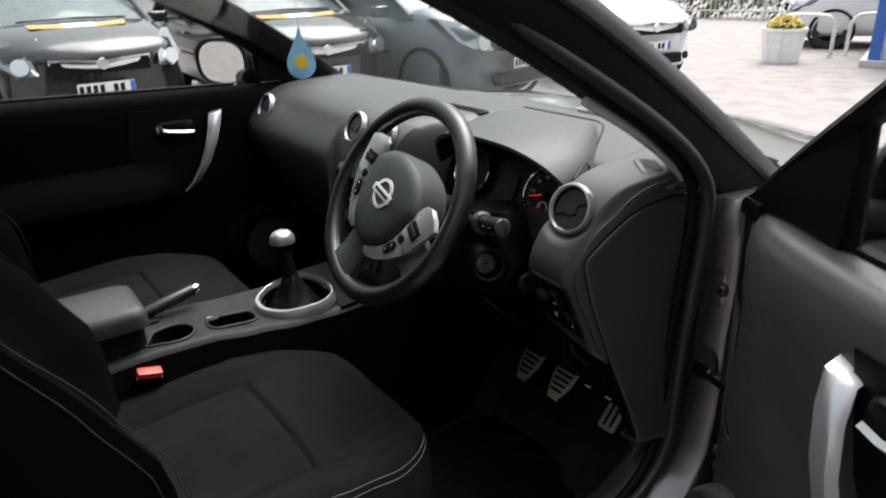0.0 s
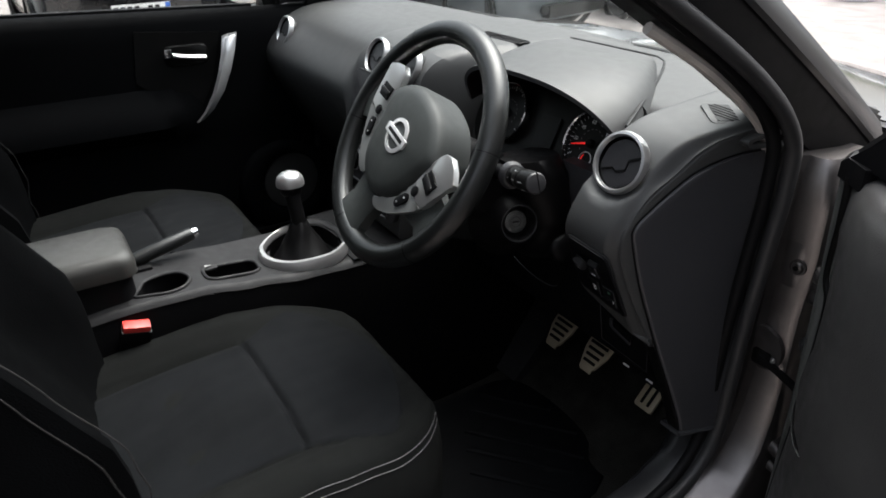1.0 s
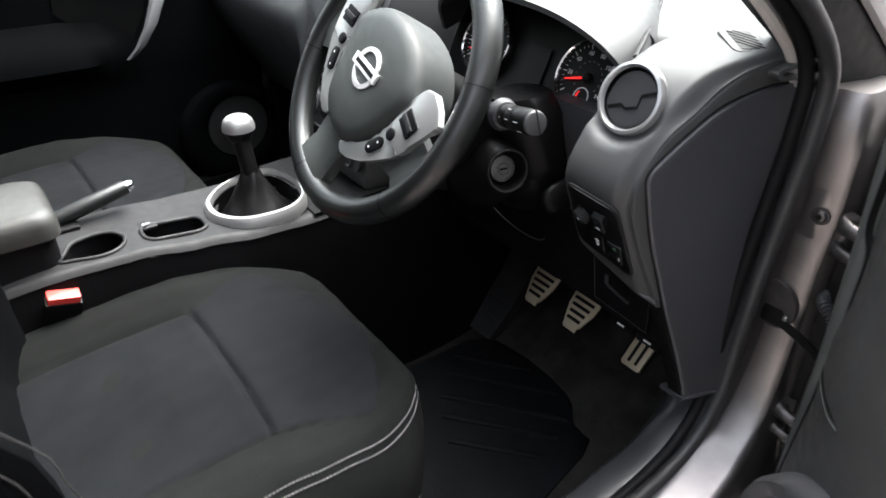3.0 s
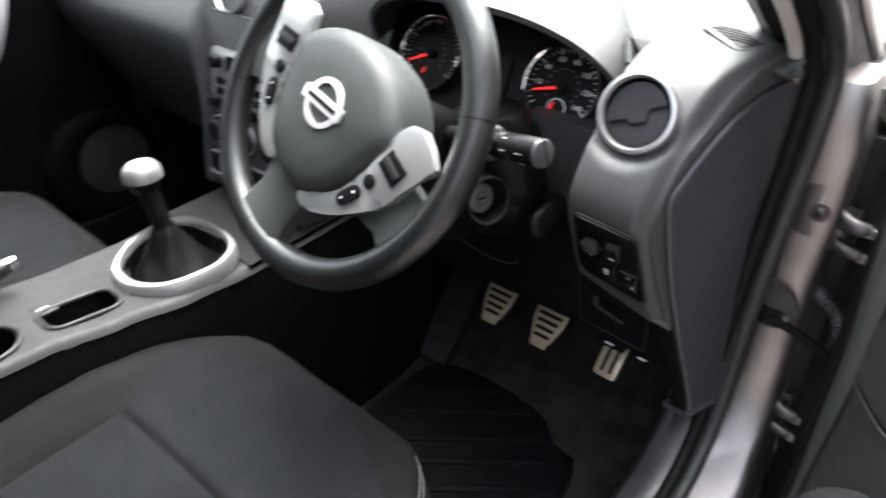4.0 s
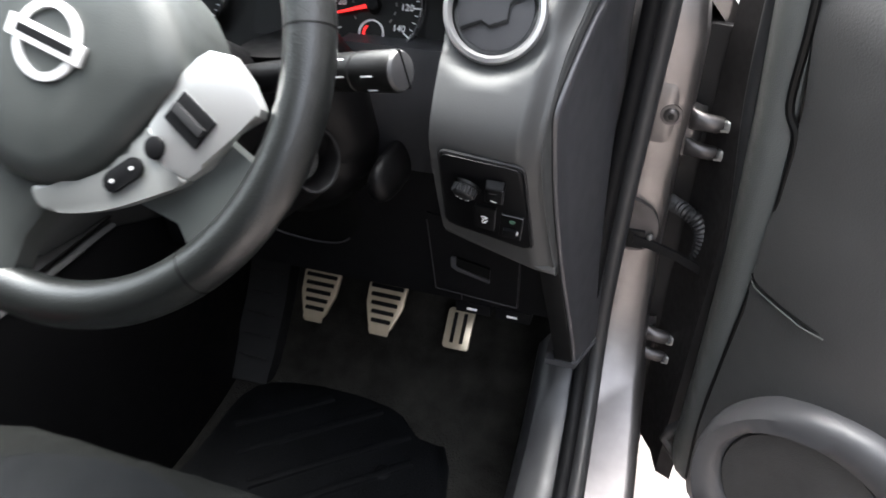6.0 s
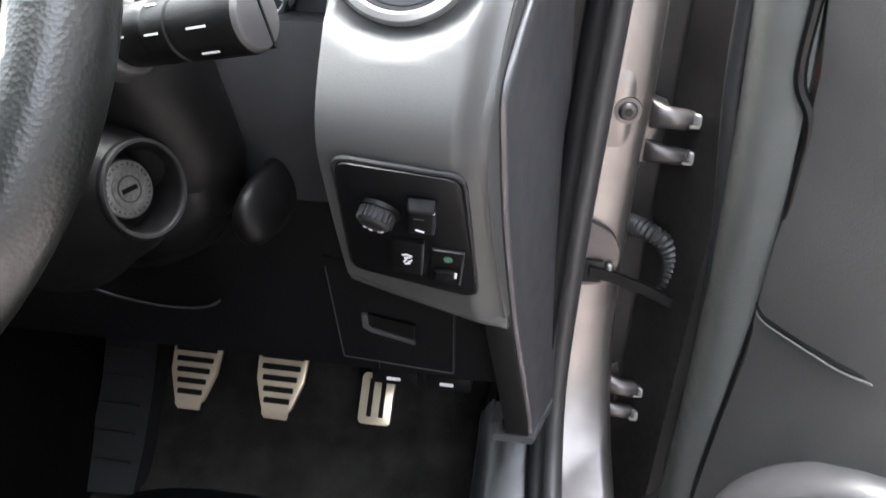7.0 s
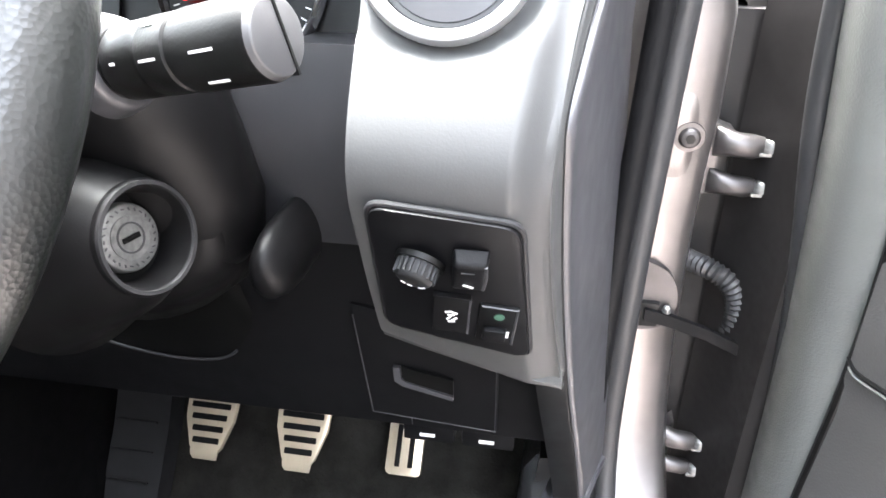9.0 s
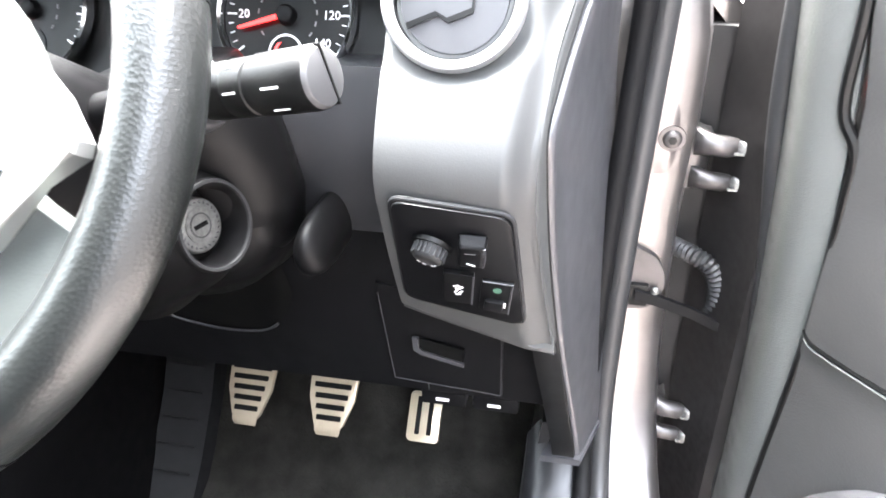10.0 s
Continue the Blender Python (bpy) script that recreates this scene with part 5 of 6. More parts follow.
    pocket("tray", tray, 0.035, "small black oddments tray")
    b = part("heater_button", block(-0.014, 0.014, -0.016, 0.016, 0, 0.006, 0.002), CONSOLE, th, m=pose(0.030, -0.465, 0.738))
    part("button_mark", block(-0.004, 0.004, -0.006, 0.006, 0, 0.0005, 0), MARK, b, m=pose(0, 0, 0.006))
    # gear lever surround
    ring = smooth_path([(0.045, -0.362, 0.745), (0.000, -0.350, 0.747), (-0.040, -0.305, 0.752), (-0.055, -0.245, 0.757), (-0.035, -0.195, 0.760), (0.035, -0.175, 0.760), (0.105, -0.185, 0.757), (0.135, -0.225, 0.752), (0.133, -0.275, 0.747), (0.115, -0.325, 0.744), (0.080, -0.355, 0.744)], 5, True)
    c = sum((Vector(p) for p in ring), Vector()) / len(ring)
    ring = [Vector((c.x + (p.x - c.x) * (0.86 if p.x < c.x else 0.95), c.y + (p.y - c.y) * (0.86 if p.y > c.y else 0.97), p.z)) for p in ring]
    prof = ((1.06, -0.022), (1.05, -0.004), (1.0, 0.0025), (0.90, 0.002), (0.865, -0.006), (0.860, -0.010))
    rr = []
    for p in ring:
        far = max(0.0, min(1.0, 0.5 + (p - c).normalized().dot(Vector((-0.7, 0.7, 0))) * 0.7))
        rr.append([c + (p - c) * (k if k > 0.95 else k + 0.105 * far) + Vector((0, 0, dz)) for k, dz in prof])
    bz = loft(rr + [rr[0]], True, False)
    bmesh.ops.remove_doubles(bz, verts=bz.verts, dist=1e-6)
    part("gear_surround", bz, SILVER, th, "satin silver gear lever surround")
    part("well_liner", loft([[c + (p - c) * 0.868 + Vector((0, 0, dz)) for p in ring + [ring[0]]] for dz in (-0.008, -0.05)], False, False), KNOB, th)
    part("front_tray", thick(loft([[(0.022 + width(y) * u, y, height(y) + 0.002) for u in (-0.97, -0.5, 0, 0.5, 0.97)] for y in (-0.200, -0.15, -0.10, -0.04, 0.02)], False), 0.003), KNOB, th, "black oddments tray ahead of the gear lever")
    part("gear_well", loft([[c + (p - c) * 0.9 + Vector((0, 0, -0.055)) for p in ring], [c + (p - c) * 0.9 + Vector((0, 0, -0.043)) for p in ring]]), KNOB, th)


console()


def gear_lever():
    th = thing("gear_lever", "gear lever with silver capped knob and black gaiter", "gear lever")
    rings = []
    for k, z, dx, dy in ((1.02, 0.704, 0, 0), (0.95, 0.712, 0, 0), (0.80, 0.722, 0.002, 0), (0.62, 0.738, 0, 0), (0.48, 0.755, -0.004, 0), (0.36, 0.771, -0.007, 0), (0.29, 0.784, -0.009, 0), (0.22, 0.790, -0.010, 0)):
        rings.append([(0.032 + dx + 0.070 * k * math.cos(a) * (1 + 0.10 * (1.02 - k) * math.sin(5 * a + 9 * k)), -0.265 + dy + 0.070 * k * math.sin(a) * (1 + 0.10 * (1.02 - k) * math.cos(4 * a - 7 * k)), z + 0.004 * math.sin(4 * a + 6 * k) * (1.02 - k) * k * 4) for a in (2 * math.pi * i / 32 for i in range(32))])
    part("gaiter", loft(rings), KNOB, th, "black leather gaiter")
    part("shaft", tube([(0.025, -0.264, 0.765), (0.020, -0.265, 0.80), (0.011, -0.266, 0.832), (0.004, -0.267, 0.852)], [0.0165, 0.0155, 0.0155, 0.018], 18), KNOB, th)
    rings = []
    for k, z in ((0.6, 0.842), (0.85, 0.850), (1.0, 0.864), (0.97, 0.874)):
        rings.append([(0.004 + 0.023 * k * math.cos(a), -0.267 + 0.026 * k * math.sin(a), z) for a in (2 * math.pi * i / 24 for i in range(24))])
    part("knob", loft(rings), KNOB, th, smooth=60)
    rings = []
    for k, z in ((1.02, 0.866), (1.02, 0.874), (0.92, 0.884), (0.70, 0.891), (0.35, 0.895), (0.08, 0.896)):
        rings.append([(0.004 + 0.026 * k * math.cos(a), -0.267 + 0.029 * k * math.sin(a), z) for a in (2 * math.pi * i / 24 for i in range(24))])
    part("knob_cap", loft(rings), SILVER, th, "silver knob cap", smooth=60)


gear_lever()


def handbrake():
    th = thing("handbrake", "black handbrake lever with a chrome button", "handbrake")
    a, b = Vector((-0.040, -0.66, 0.745)), Vector((-0.052, -0.468, 0.785))
    part("grip", tube([a, a.lerp(b, 0.3), a.lerp(b, 0.6), a.lerp(b, 0.97), b], [0.011, 0.013, 0.0145, 0.0135, 0.012], 16), LEATHER, th)
    d = (b - a).normalized()
    part("release_button", disc(0.0105, 0.013, 18, 0.0095, 0.004), CHROME, th, "chrome release button", m=facing(b, d))
    part("slot_cover", block(-0.075, -0.015, -0.72, -0.56, 0.735, 0.752, 0.006), RUBBER, th)


handbrake()


def armrest():
    th = thing("armrest", "grey padded leather armrest box between the front seats", "armrest")
    def box(x0, x1, y0, y1, z0, z1, r):
        rings = []
        for k, z in ((0, z0), (0, z1 - r), (0.3, z1 - r * 0.35), (1.0, z1)):
            w, l = (x1 - x0) - 2 * r * k * 0.8, (y1 - y0) - 2 * r * k * 0.8
            rings.append([((x0 + x1) / 2 + x, (y0 + y1) / 2 + y, z) for x, y in rounded(w, l, 0.028)])
        return loft(rings)
    part("lid", box(-0.075, 0.095, -0.95, -0.595, 0.795, 0.838, 0.020), ARMREST, th, "grey grained leather lid", smooth=60)
    part("box", box(-0.070, 0.088, -0.95, -0.605, 0.70, 0.793, 0.004), DARK, th)


armrest()


def buckle():
    th = thing("seat_belt_buckle", "seat belt buckle with a red release button", "buckle", m=pose(0.135, -0.625, 0.717, -14, 12, -4))
    part("housing", block(-0.013, 0.013, -0.026, 0.026, -0.045, -0.004, 0.006), PITCH, th)
    part("release", block(-0.011, 0.011, -0.023, 0.023, -0.008, 0.007, 0.003), RED, th, "red release button")
    part("slit", block(-0.015, -0.0125, -0.016, 0.016, -0.014, -0.006, 0), PITCH, th)


buckle()


# ---- seats ----
def seat(s, cx, dy, label, back=0.0):
    th = thing("bucket_seat", label, "car seat", "front seats", m=pose(cx, dy, 0))
    yf, yb, half = -0.214, -0.82, 0.285

    def wide(d):
        """Half width of the cushion at d behind its front."""
        return half * (0.22 + 0.78 * math.sqrt(1 - (1 - min(1, d / 0.19)) ** 2))

    def inset(y):
        """Half width of the sewn-in panel, as a share of the cushion's."""
        d = yf - y - 0.045
        if d <= 0:
            return 0.0
        k = max(0.0, min(1.0, (d - 0.05) / 0.18))
        return lerp(0.80, 0.56, k * k * (3 - 2 * k)) * math.sqrt(max(0, 1 - (1 - min(1, d / 0.11)) ** 2))

    def top(u, y):
        """Height of the cushion at u (-1 to 1 across) and y."""
        z = 0.662 + 0.010 * math.sin((y + 0.25) * 5) - 0.03 * max(0, (-0.55 - y) / 0.27)
        a = abs(u)
        back = max(0.0, min(1.0, (yf - y - 0.06) / 0.20))
        z += 0.013 * min(1, back * 1.6)
        z += 0.024 * back * max(0, min(1, (a - 0.50) / 0.22)) ** 1.5
        q = inset(y)
        if q:
            z -= 0.006 * math.exp(-((a - q) / 0.018) ** 2)
        if a < 0.56:
            z -= 0.009 * math.exp(-((y + 0.460 + 0.02 * u * u) / 0.0055) ** 2)
            z += 0.004 * math.sin(u * 9 + y * 30) * 0.3
        z += 0.0011 * math.sin(31 * u + 45 * y + 2 * math.sin(9 * y)) * math.sin(19 * y - 8 * u) + 0.0008 * math.sin(70 * y + 12 * u)
        if a > 0.80:
            z -= 0.072 * ((a - 0.80) / 0.20) ** 2.2
        return z

    ys = [yf - 0.0005, yf - 0.003, yf - 0.008, yf - 0.016, yf - 0.028, yf - 0.045, yf - 0.065, yf - 0.09, yf - 0.12, yf - 0.15, yf - 0.18, yf - 0.205]
    ys += [-0.44, -0.446, -0.450, -0.453, -0.456, -0.459, -0.462, -0.465, -0.468, -0.472, -0.478, -0.49, -0.53, -0.58, -0.64, -0.70, -0.76, yb]
    us = [-1 + 2 * i / 60 for i in range(61)]
    rows = []
    for y in ys:
        d = yf - y
        w = wide(d)
        drop = 0.085 * (1 - min(1, d / 0.055)) ** 2.4
        row = [(-w * 0.97, y, 0.47), (-w * 1.005, y, 0.55)]
        row += [(w * u, y, max(top(u, y) - drop, 0.56)) for u in us]
        row += [(w * 1.005, y, 0.55), (w * 0.97, y, 0.47)]
        rows.append(row)
    bm = loft(rows, False)
    bm.faces.new([v for v in bm.verts[:len(rows[0])]][::-1])
    cu = part("cushion", bm, FABRIC, th, "charcoal cloth cushion with a raised edge and cross seam", smooth=50)
    # inset panel of a smoother cloth, sewn in along its edge
    rows = []
    for i in range(131):
        y = yf - 0.047 - 0.525 * i / 130
        d = yf - y
        w = wide(d)
        drop = 0.085 * (1 - min(1, d / 0.055)) ** 2.4
        q = inset(y) * 0.985
        rows.append([(w * q * k / 24, y, top(q * k / 24, y) - drop + 0.0016) for k in range(-24, 25)])
    part("insert", loft(rows, False), INSERT, cu, "blue-grey cloth insert", smooth=50)
    # twin stitching along the outer edge
    for off in (0.0, 0.007):
        line = []
        for y in [yf - 0.035 - 0.02 * i for i in range(28)]:
            d = yf - y
            w = wide(d)
            u = 0.895 + off / half
            drop = 0.085 * (1 - min(1, d / 0.055)) ** 2.4
            line.append(Vector((s * w * u, y, top(u, y) - drop + 0.0012)))
        bm = bmesh.new()
        dense = smooth_path(line, 4)
        for a, b in zip(dense[:-1], dense[1:]):
            seg = tube([a.lerp(b, 0.1), a.lerp(b, 0.85)], 0.0008, 5)
            me = bpy.data.meshes.new("t")
            seg.to_mesh(me)
            seg.free()
            bm.from_mesh(me)
            bpy.data.meshes.remove(me)
        part("stitching", bm, THREAD, cu, "pale grey twin stitching")
    # backrest
    rows = []
    for k in range(15):
        t = k / 14
        z = 0.60 + 0.66 * t
        y0 = back - 0.700 - 0.30 * t
        w = 0.265 * (1 - 0.22 * t ** 2.5)
        bol = table(t, [(0.0, 0.02), (0.15, 0.057), (0.27, 0.098), (0.35, 0.112), (0.5, 0.100), (0.73, 0.070), (1.0, 0.03)])
        ring = []
        for u in [-1 + i / 12 for i in range(25)]:
            a = abs(u)
            f = bol * max(0, (a - 0.52) / 0.35) ** 1.2 if a < 0.87 else bol * (1 - 0.9 * ((a - 0.87) / 0.13) ** 2)
            g = 0.010 * math.exp(-((a - 0.55) / 0.03) ** 2)
            ring.append((w * u, y0 + f - g, z + 0.16 * f))
        ring += [(w * 1.0, y0 - 0.08, z), (w * 0.8, y0 - 0.14, z), (-w * 0.8, y0 - 0.14, z), (-w * 1.0, y0 - 0.08, z)]
        rows.append(ring)
    bk = part("backrest", loft(rows), BACKREST_SHADED, th, "charcoal cloth backrest with deep side bolsters", smooth=60)
    for off in (0.0, 0.012):
        pts = []
        for k in range(40):
            t = 0.02 + 0.9 * k / 39
            z = 0.60 + 0.66 * t
            y0 = back - 0.700 - 0.30 * t
            w = 0.265 * (1 - 0.22 * t ** 2.5)
            bol = table(t, [(0.0, 0.02), (0.15, 0.057), (0.27, 0.098), (0.35, 0.112), (0.5, 0.100), (0.73, 0.070), (1.0, 0.03)])
            u = 0.90 + off / 0.265
            f = bol * (1 - 0.9 * ((u - 0.87) / 0.13) ** 2)
            pts.append((s * (w * u + 0.0005), y0 + f + 0.0015, z + 0.16 * f))
        part("stitching", tube(pts, 0.0010, 5), DULLTHREAD, bk, "dark twin stitching")
    part("headrest", loft([[(0.125 * k * math.cos(a), -1.055 + dyy + 0.055 * k * math.sin(a), z) for a in (2 * math.pi * i / 24 for i in range(24))] for k, z, dyy in ((0.6, 1.32, 0), (0.95, 1.335, 0), (1.0, 1.40, -0.01), (0.95, 1.48, -0.02), (0.6, 1.50, -0.02))]), BACKREST_SHADED, th, smooth=70)
    for x in (-0.06, 0.06):
        part("headrest_post", tube([(x, -1.05, 1.22), (x, -1.06, 1.34)], 0.006, 10), CHROME, th)
    part("side_cover", loft([[(s * x, y, z) for y, z in ((-0.29, 0.47), (-0.33, 0.498), (-0.55, 0.475), (-0.80, 0.50), (-0.84, 0.40), (-0.34, 0.40))] for x in (0.262, 0.292, 0.296)]), ENDCAP, th, "black plastic seat side cover")
    for x in (-0.2, 0.2):
        part("seat_rail", block(x - 0.02, x + 0.02, -0.88, -0.30, 0.30, 0.34, 0.004), PITCH, th)
    part("seat_frame", block(-0.24, 0.24, -0.80, -0.28, 0.34, 0.49, 0.02), PITCH, th)
    return th


seat(1, 0.375, 0.0, "charcoal cloth driver's seat with pale twin stitching")
seat(-1, -0.375, -0.03, "charcoal cloth passenger seat beside the console", -0.022)


# ---- doors ----
def door(s):
    """A front door in its closed place; s is 1 for the driver's side."""
    label = "open driver's door with dark grey panel, silver pull and speaker" if s > 0 else "closed passenger door with shade-darkened panel and silver pull"
    th = thing("door_1" if s > 0 else "door_2", label, "car door", "front doors", kind="structure", m=pose(s * 0.90, 0.235, 0))

    def P(x, y, z):
        return Vector((s * (x - 0.90), y - 0.235, z))

    # inner panel
    rows = []
    for z, lean in ((0.40, 0.02), (0.45, 0.0), (0.55, 0.0), (0.66, 0.0), (0.74, 0.0), (0.78, -0.002), (0.83, -0.006), (0.88, 0.0), (0.93, 0.0), (0.98, 0.0), (1.04, 0.0), (1.085, 0.006), (1.105, 0.016), (1.114, 0.035), (1.114, 0.07)):
        fy = table(z, [(0.40, 0.125), (0.57, 0.134), (0.77, 0.124), (0.94, 0.126), (1.10, 0.146)])
        row = []
        for k in range(25):
            t = k / 24
            y = fy - t * 1.10
            e = 0.052 * math.exp(-(t / 0.055) ** 1.3)
            zz = z + (0.035 * max(0, t - 0.1) if z > 1.0 else 0)
            arm = 0.0
            if 0.80 < z < 0.90:
                arm = 0.055 * max(0, min(1, (t - 0.36) / 0.08))
            row.append(P(0.735 + e + lean - arm, y, zz))
        rows.append(row)
    # the passenger door's panel takes a darker colour in place of shade
    part("inner_panel", thick(loft(rows, False), 0.01), DOORSKIN if s > 0 else LEFTDOOR_SHADED, th, "dark grey grained plastic door panel", smooth=45)
    # shell: shut face and outer skin
    rows = []
    for z, yy in ((0.36, 0.125), (0.43, 0.130), (0.55, 0.120), (0.75, 0.140), (0.92, 0.160), (1.05, 0.170), (1.11, 0.165)):
        rows.append([P(0.795, yy - 0.06, z), P(0.798, yy - 0.022, z), P(0.812, yy - 0.012, z), P(0.822, yy - 0.002, z), P(0.835, yy, z), P(0.865, yy + 0.004, z), P(0.872, yy + 0.03, z), P(0.892, yy + 0.035, z), P(0.896, yy, z), P(0.90, -0.4, z), P(0.895, -0.96, z), P(0.80, -0.975, z), P(0.795, -0.90, z)])
    part("shell", loft(rows), PAINT, th, "grey-brown metallic door shell")
    border = [[P(0.790, y - 0.004, z), P(0.795, y + 0.010, z), P(0.806, y + 0.021, z), P(0.832, y + 0.037, z), P(0.840, y + 0.038, z), P(0.842, y + 0.030, z), P(0.836, y - 0.02, z), P(0.790, y - 0.02, z)] for z, y in ((0.44, 0.135), (0.57, 0.136), (0.77, 0.140), (0.94, 0.152), (1.09, 0.166))]
    border.append([p.lerp(P(0.812, 0.160, 1.102), 0.75) + Vector((0, 0, 0.006)) for p in border[-1]])
    part("edge_trim", loft(border), DOORUP, th, "satin grey border of the door panel")
    part("border_groove", tube([P(*q) for q in smooth_path([(0.789, 0.124, 0.45), (0.789, 0.130, 0.57), (0.789, 0.122, 0.77), (0.789, 0.124, 0.90), (0.789, 0.127, 0.945), (0.789, 0.142, 0.975), (0.789, 0.145, 1.04), (0.789, 0.150, 1.10)], 5)], 0.0045, 8), PITCH, th)
    part("door_seal", tube(smooth_path([P(0.842, y, z) for y, z in ((-0.8, 0.40), (0.10, 0.40), (0.165, 0.50), (0.165, 0.62), (0.178, 0.80), (0.198, 0.95), (0.205, 1.08))], 5), 0.009, 10), SEAL, th, "black rubber seal")
    part("shut_face", loft([[P(0.838, 0.188, z), P(0.866, 0.215, z), P(0.893, 0.262, z), P(0.897, 0.255, z), P(0.872, 0.205, z), P(0.840, 0.165, z)] for z in (0.36, 0.7, 1.0, 1.10)]), GAPSHADE, th, "front edge of the door, darkened for the shade in the gap")
    # seam
    seam = smooth_path([(0.7865, 0.1256, 0.79), (0.7816, 0.1181, 0.783), (0.7722, 0.1023, 0.783), (0.7637, 0.087, 0.784), (0.7557, 0.0709, 0.785), (0.7491, 0.0544, 0.785), (0.744, 0.0352, 0.787), (0.7394, 0.0152, 0.791)], 5)
    part("panel_seam", tube([P(*q) for q in seam[:34]], [0.0018 * min(1, (34 - i) / 8) + 0.0003 for i in range(34)], 6), PITCH, th)
    part("seam_lip", tube([P(x - 0.0015, y, z - 0.0034) for x, y, z in seam[2:32]], 0.0011, 6), DOORUP if s > 0 else LEFTDOOR_SHADED, th)
    # speaker pod
    def ring(cy, cz, r, x, ky=1.0):
        return [P(x + 0.004 * math.cos(a), cy + r * ky * math.cos(a), cz + r * math.sin(a)) for a in (2 * math.pi * i / 48 for i in range(48))]
    sp = part("speaker_surround", loft([ring(-0.040, 0.570, 0.150, 0.745), ring(-0.040, 0.570, 0.148, 0.722), ring(-0.036, 0.571, 0.138, 0.712), ring(-0.020, 0.574, 0.108, 0.714), ring(-0.016, 0.582, 0.096, 0.722), ring(-0.016, 0.582, 0.091, 0.733)]), FASCIA if s > 0 else LEFTDOOR_SHADED, th, "grey plastic speaker surround", smooth=60)
    part("speaker_grille", loft([ring(-0.016, 0.582, 0.092, 0.731), ring(-0.016, 0.582, 0.090, 0.727), ring(-0.016, 0.582, 0.045, 0.724), ring(-0.016, 0.582, 0.005, 0.723)]), MESHGRILLE, sp, "fine black speaker mesh")
    # pull
    rows = []
    for y, z, x, w in ((-0.150, 1.058, 0.722, 0.022), (-0.155, 1.052, 0.708, 0.022), (-0.168, 1.015, 0.694, 0.021), (-0.188, 0.965, 0.684, 0.020), (-0.215, 0.910, 0.680, 0.018), (-0.248, 0.862, 0.684, 0.015), (-0.275, 0.832, 0.700, 0.012)):
        if s > 0:
            x, y, z = x + 0.015, y - 0.025, z - 0.018
        rows.append([P(x, y + w, z + 0.004), P(x - 0.012, y + w * 0.7, z + 0.003), P(x - 0.014, y, z), P(x - 0.012, y - w * 0.7, z - 0.003), P(x, y - w, z - 0.004), P(x + 0.012, y, z)])
    part("pull_handle", loft(rows), SILVER, th, "satin silver door pull", smooth=50)
    part("pull_recess", loft([[P(x, y, z) for y, z in ((-0.175, 1.065), (-0.40, 1.085), (-0.42, 0.95), (-0.30, 0.85), (-0.27, 0.84), (-0.215, 0.93))] for x in (0.737, 0.731)]), PITCH, th, "gloss black recess behind the pull")
    part("lever_pod", loft([[P(x, -0.275 + a * k, 1.012 + b * k) for a, b in rounded(0.125, 0.060, 0.022)] for x, k in ((0.738, 1.0), (0.726, 0.95), (0.722, 0.85))]), PITCH, th)
    part("release_lever", loft([[P(x, y, z + 0.006), P(x - 0.006, y, z), P(x, y, z - 0.006), P(x + 0.004, y, z)] for y, z, x in ((-0.225, 1.004, 0.716), (-0.26, 1.008, 0.710), (-0.30, 1.014, 0.712), (-0.315, 1.018, 0.718))]), SILVER, th, "silver release lever")
    part("lock_knob", block(-0.009, 0.009, -0.010, 0.010, -0.012, 0.012, 0.004), CHROME, th, m=Matrix.Translation(P(0.714, -0.327, 1.024)))
    # window surround
    qb, up = (-0.045, 0.0) if s > 0 else (0.035, 0.028)
    fr = [(0.83, 0.175, 1.115), (0.812, 0.06, 1.205), (0.795, -0.05, 1.285), (0.77, -0.20, 1.385), (0.72, -0.45, 1.50), (0.68, -0.70, 1.56), (0.68, -0.86, 1.56)]
    part("window_frame", tube([P(*q) for q in smooth_path([(x, y, z + up * min(1, (0.18 - y) * 8)) for x, y, z in fr], 5)], 0.022, 10, squash=0.7), DARK, th)
    part("frame_upright", tube([P(0.80, -0.86, 1.10), P(0.68, -0.86, 1.56)], 0.022, 8), DARK, th)
    part("sail_panel", loft([[P(x, y, z) for y, z in ((0.165, 1.118), (qb, 1.118), (qb - 0.005, 1.28 - (qb + 0.045) * 0.7 + up), (0.05, 1.205 + up))] for x in (0.79, 0.805)]), DARK, th, "black triangular mirror mounting panel")
    part("corner_cover", loft([[P(0.783, 0.118, z), P(0.788, 0.172 + d, z), P(0.815, 0.200 + d, z), P(0.846, 0.206 + d, z), P(0.884, 0.206 + d, z), P(0.884, 0.118, z)] for z, d in ((1.094, 0), (1.112, 0), (1.121, -0.012))]), DARK, th, "black cover at the door's front corner")
    part("quarter_bar", tube([P(0.81, qb, 1.10), P(0.795, qb - 0.005, 1.29 - (qb + 0.045) * 0.7 + up)], 0.010, 8), DARK, th)
    part("waist_seal", block(-0.012, 0.012, -0.40, 0.40, -0.008, 0.012, 0.004), RUBBER, th, m=Matrix.Translation(P(0.815, -0.45, 1.125)) @ pose(0, 0, 0, -1.8))
    gl = part("window_glass", thick(loft([[P(0.825, qb, 1.11), P(0.825, -0.86, 1.12)], [P(0.797, qb, 1.28), P(0.755, -0.86, 1.35)], [P(0.70, -0.55, 1.53), P(0.68, -0.86, 1.56)]], False), 0.004), GLASS, th, "clear side window glass")
    gl.visible_shadow = False
    # outside mirror
    def mirror_at(a, d, z):
        """a: across the mirror, d: forwards of its face."""
        return P(0.985 + a * 0.87 + d * 0.5, -0.02 - a * 0.5 + d * 0.87, 1.172 + z)
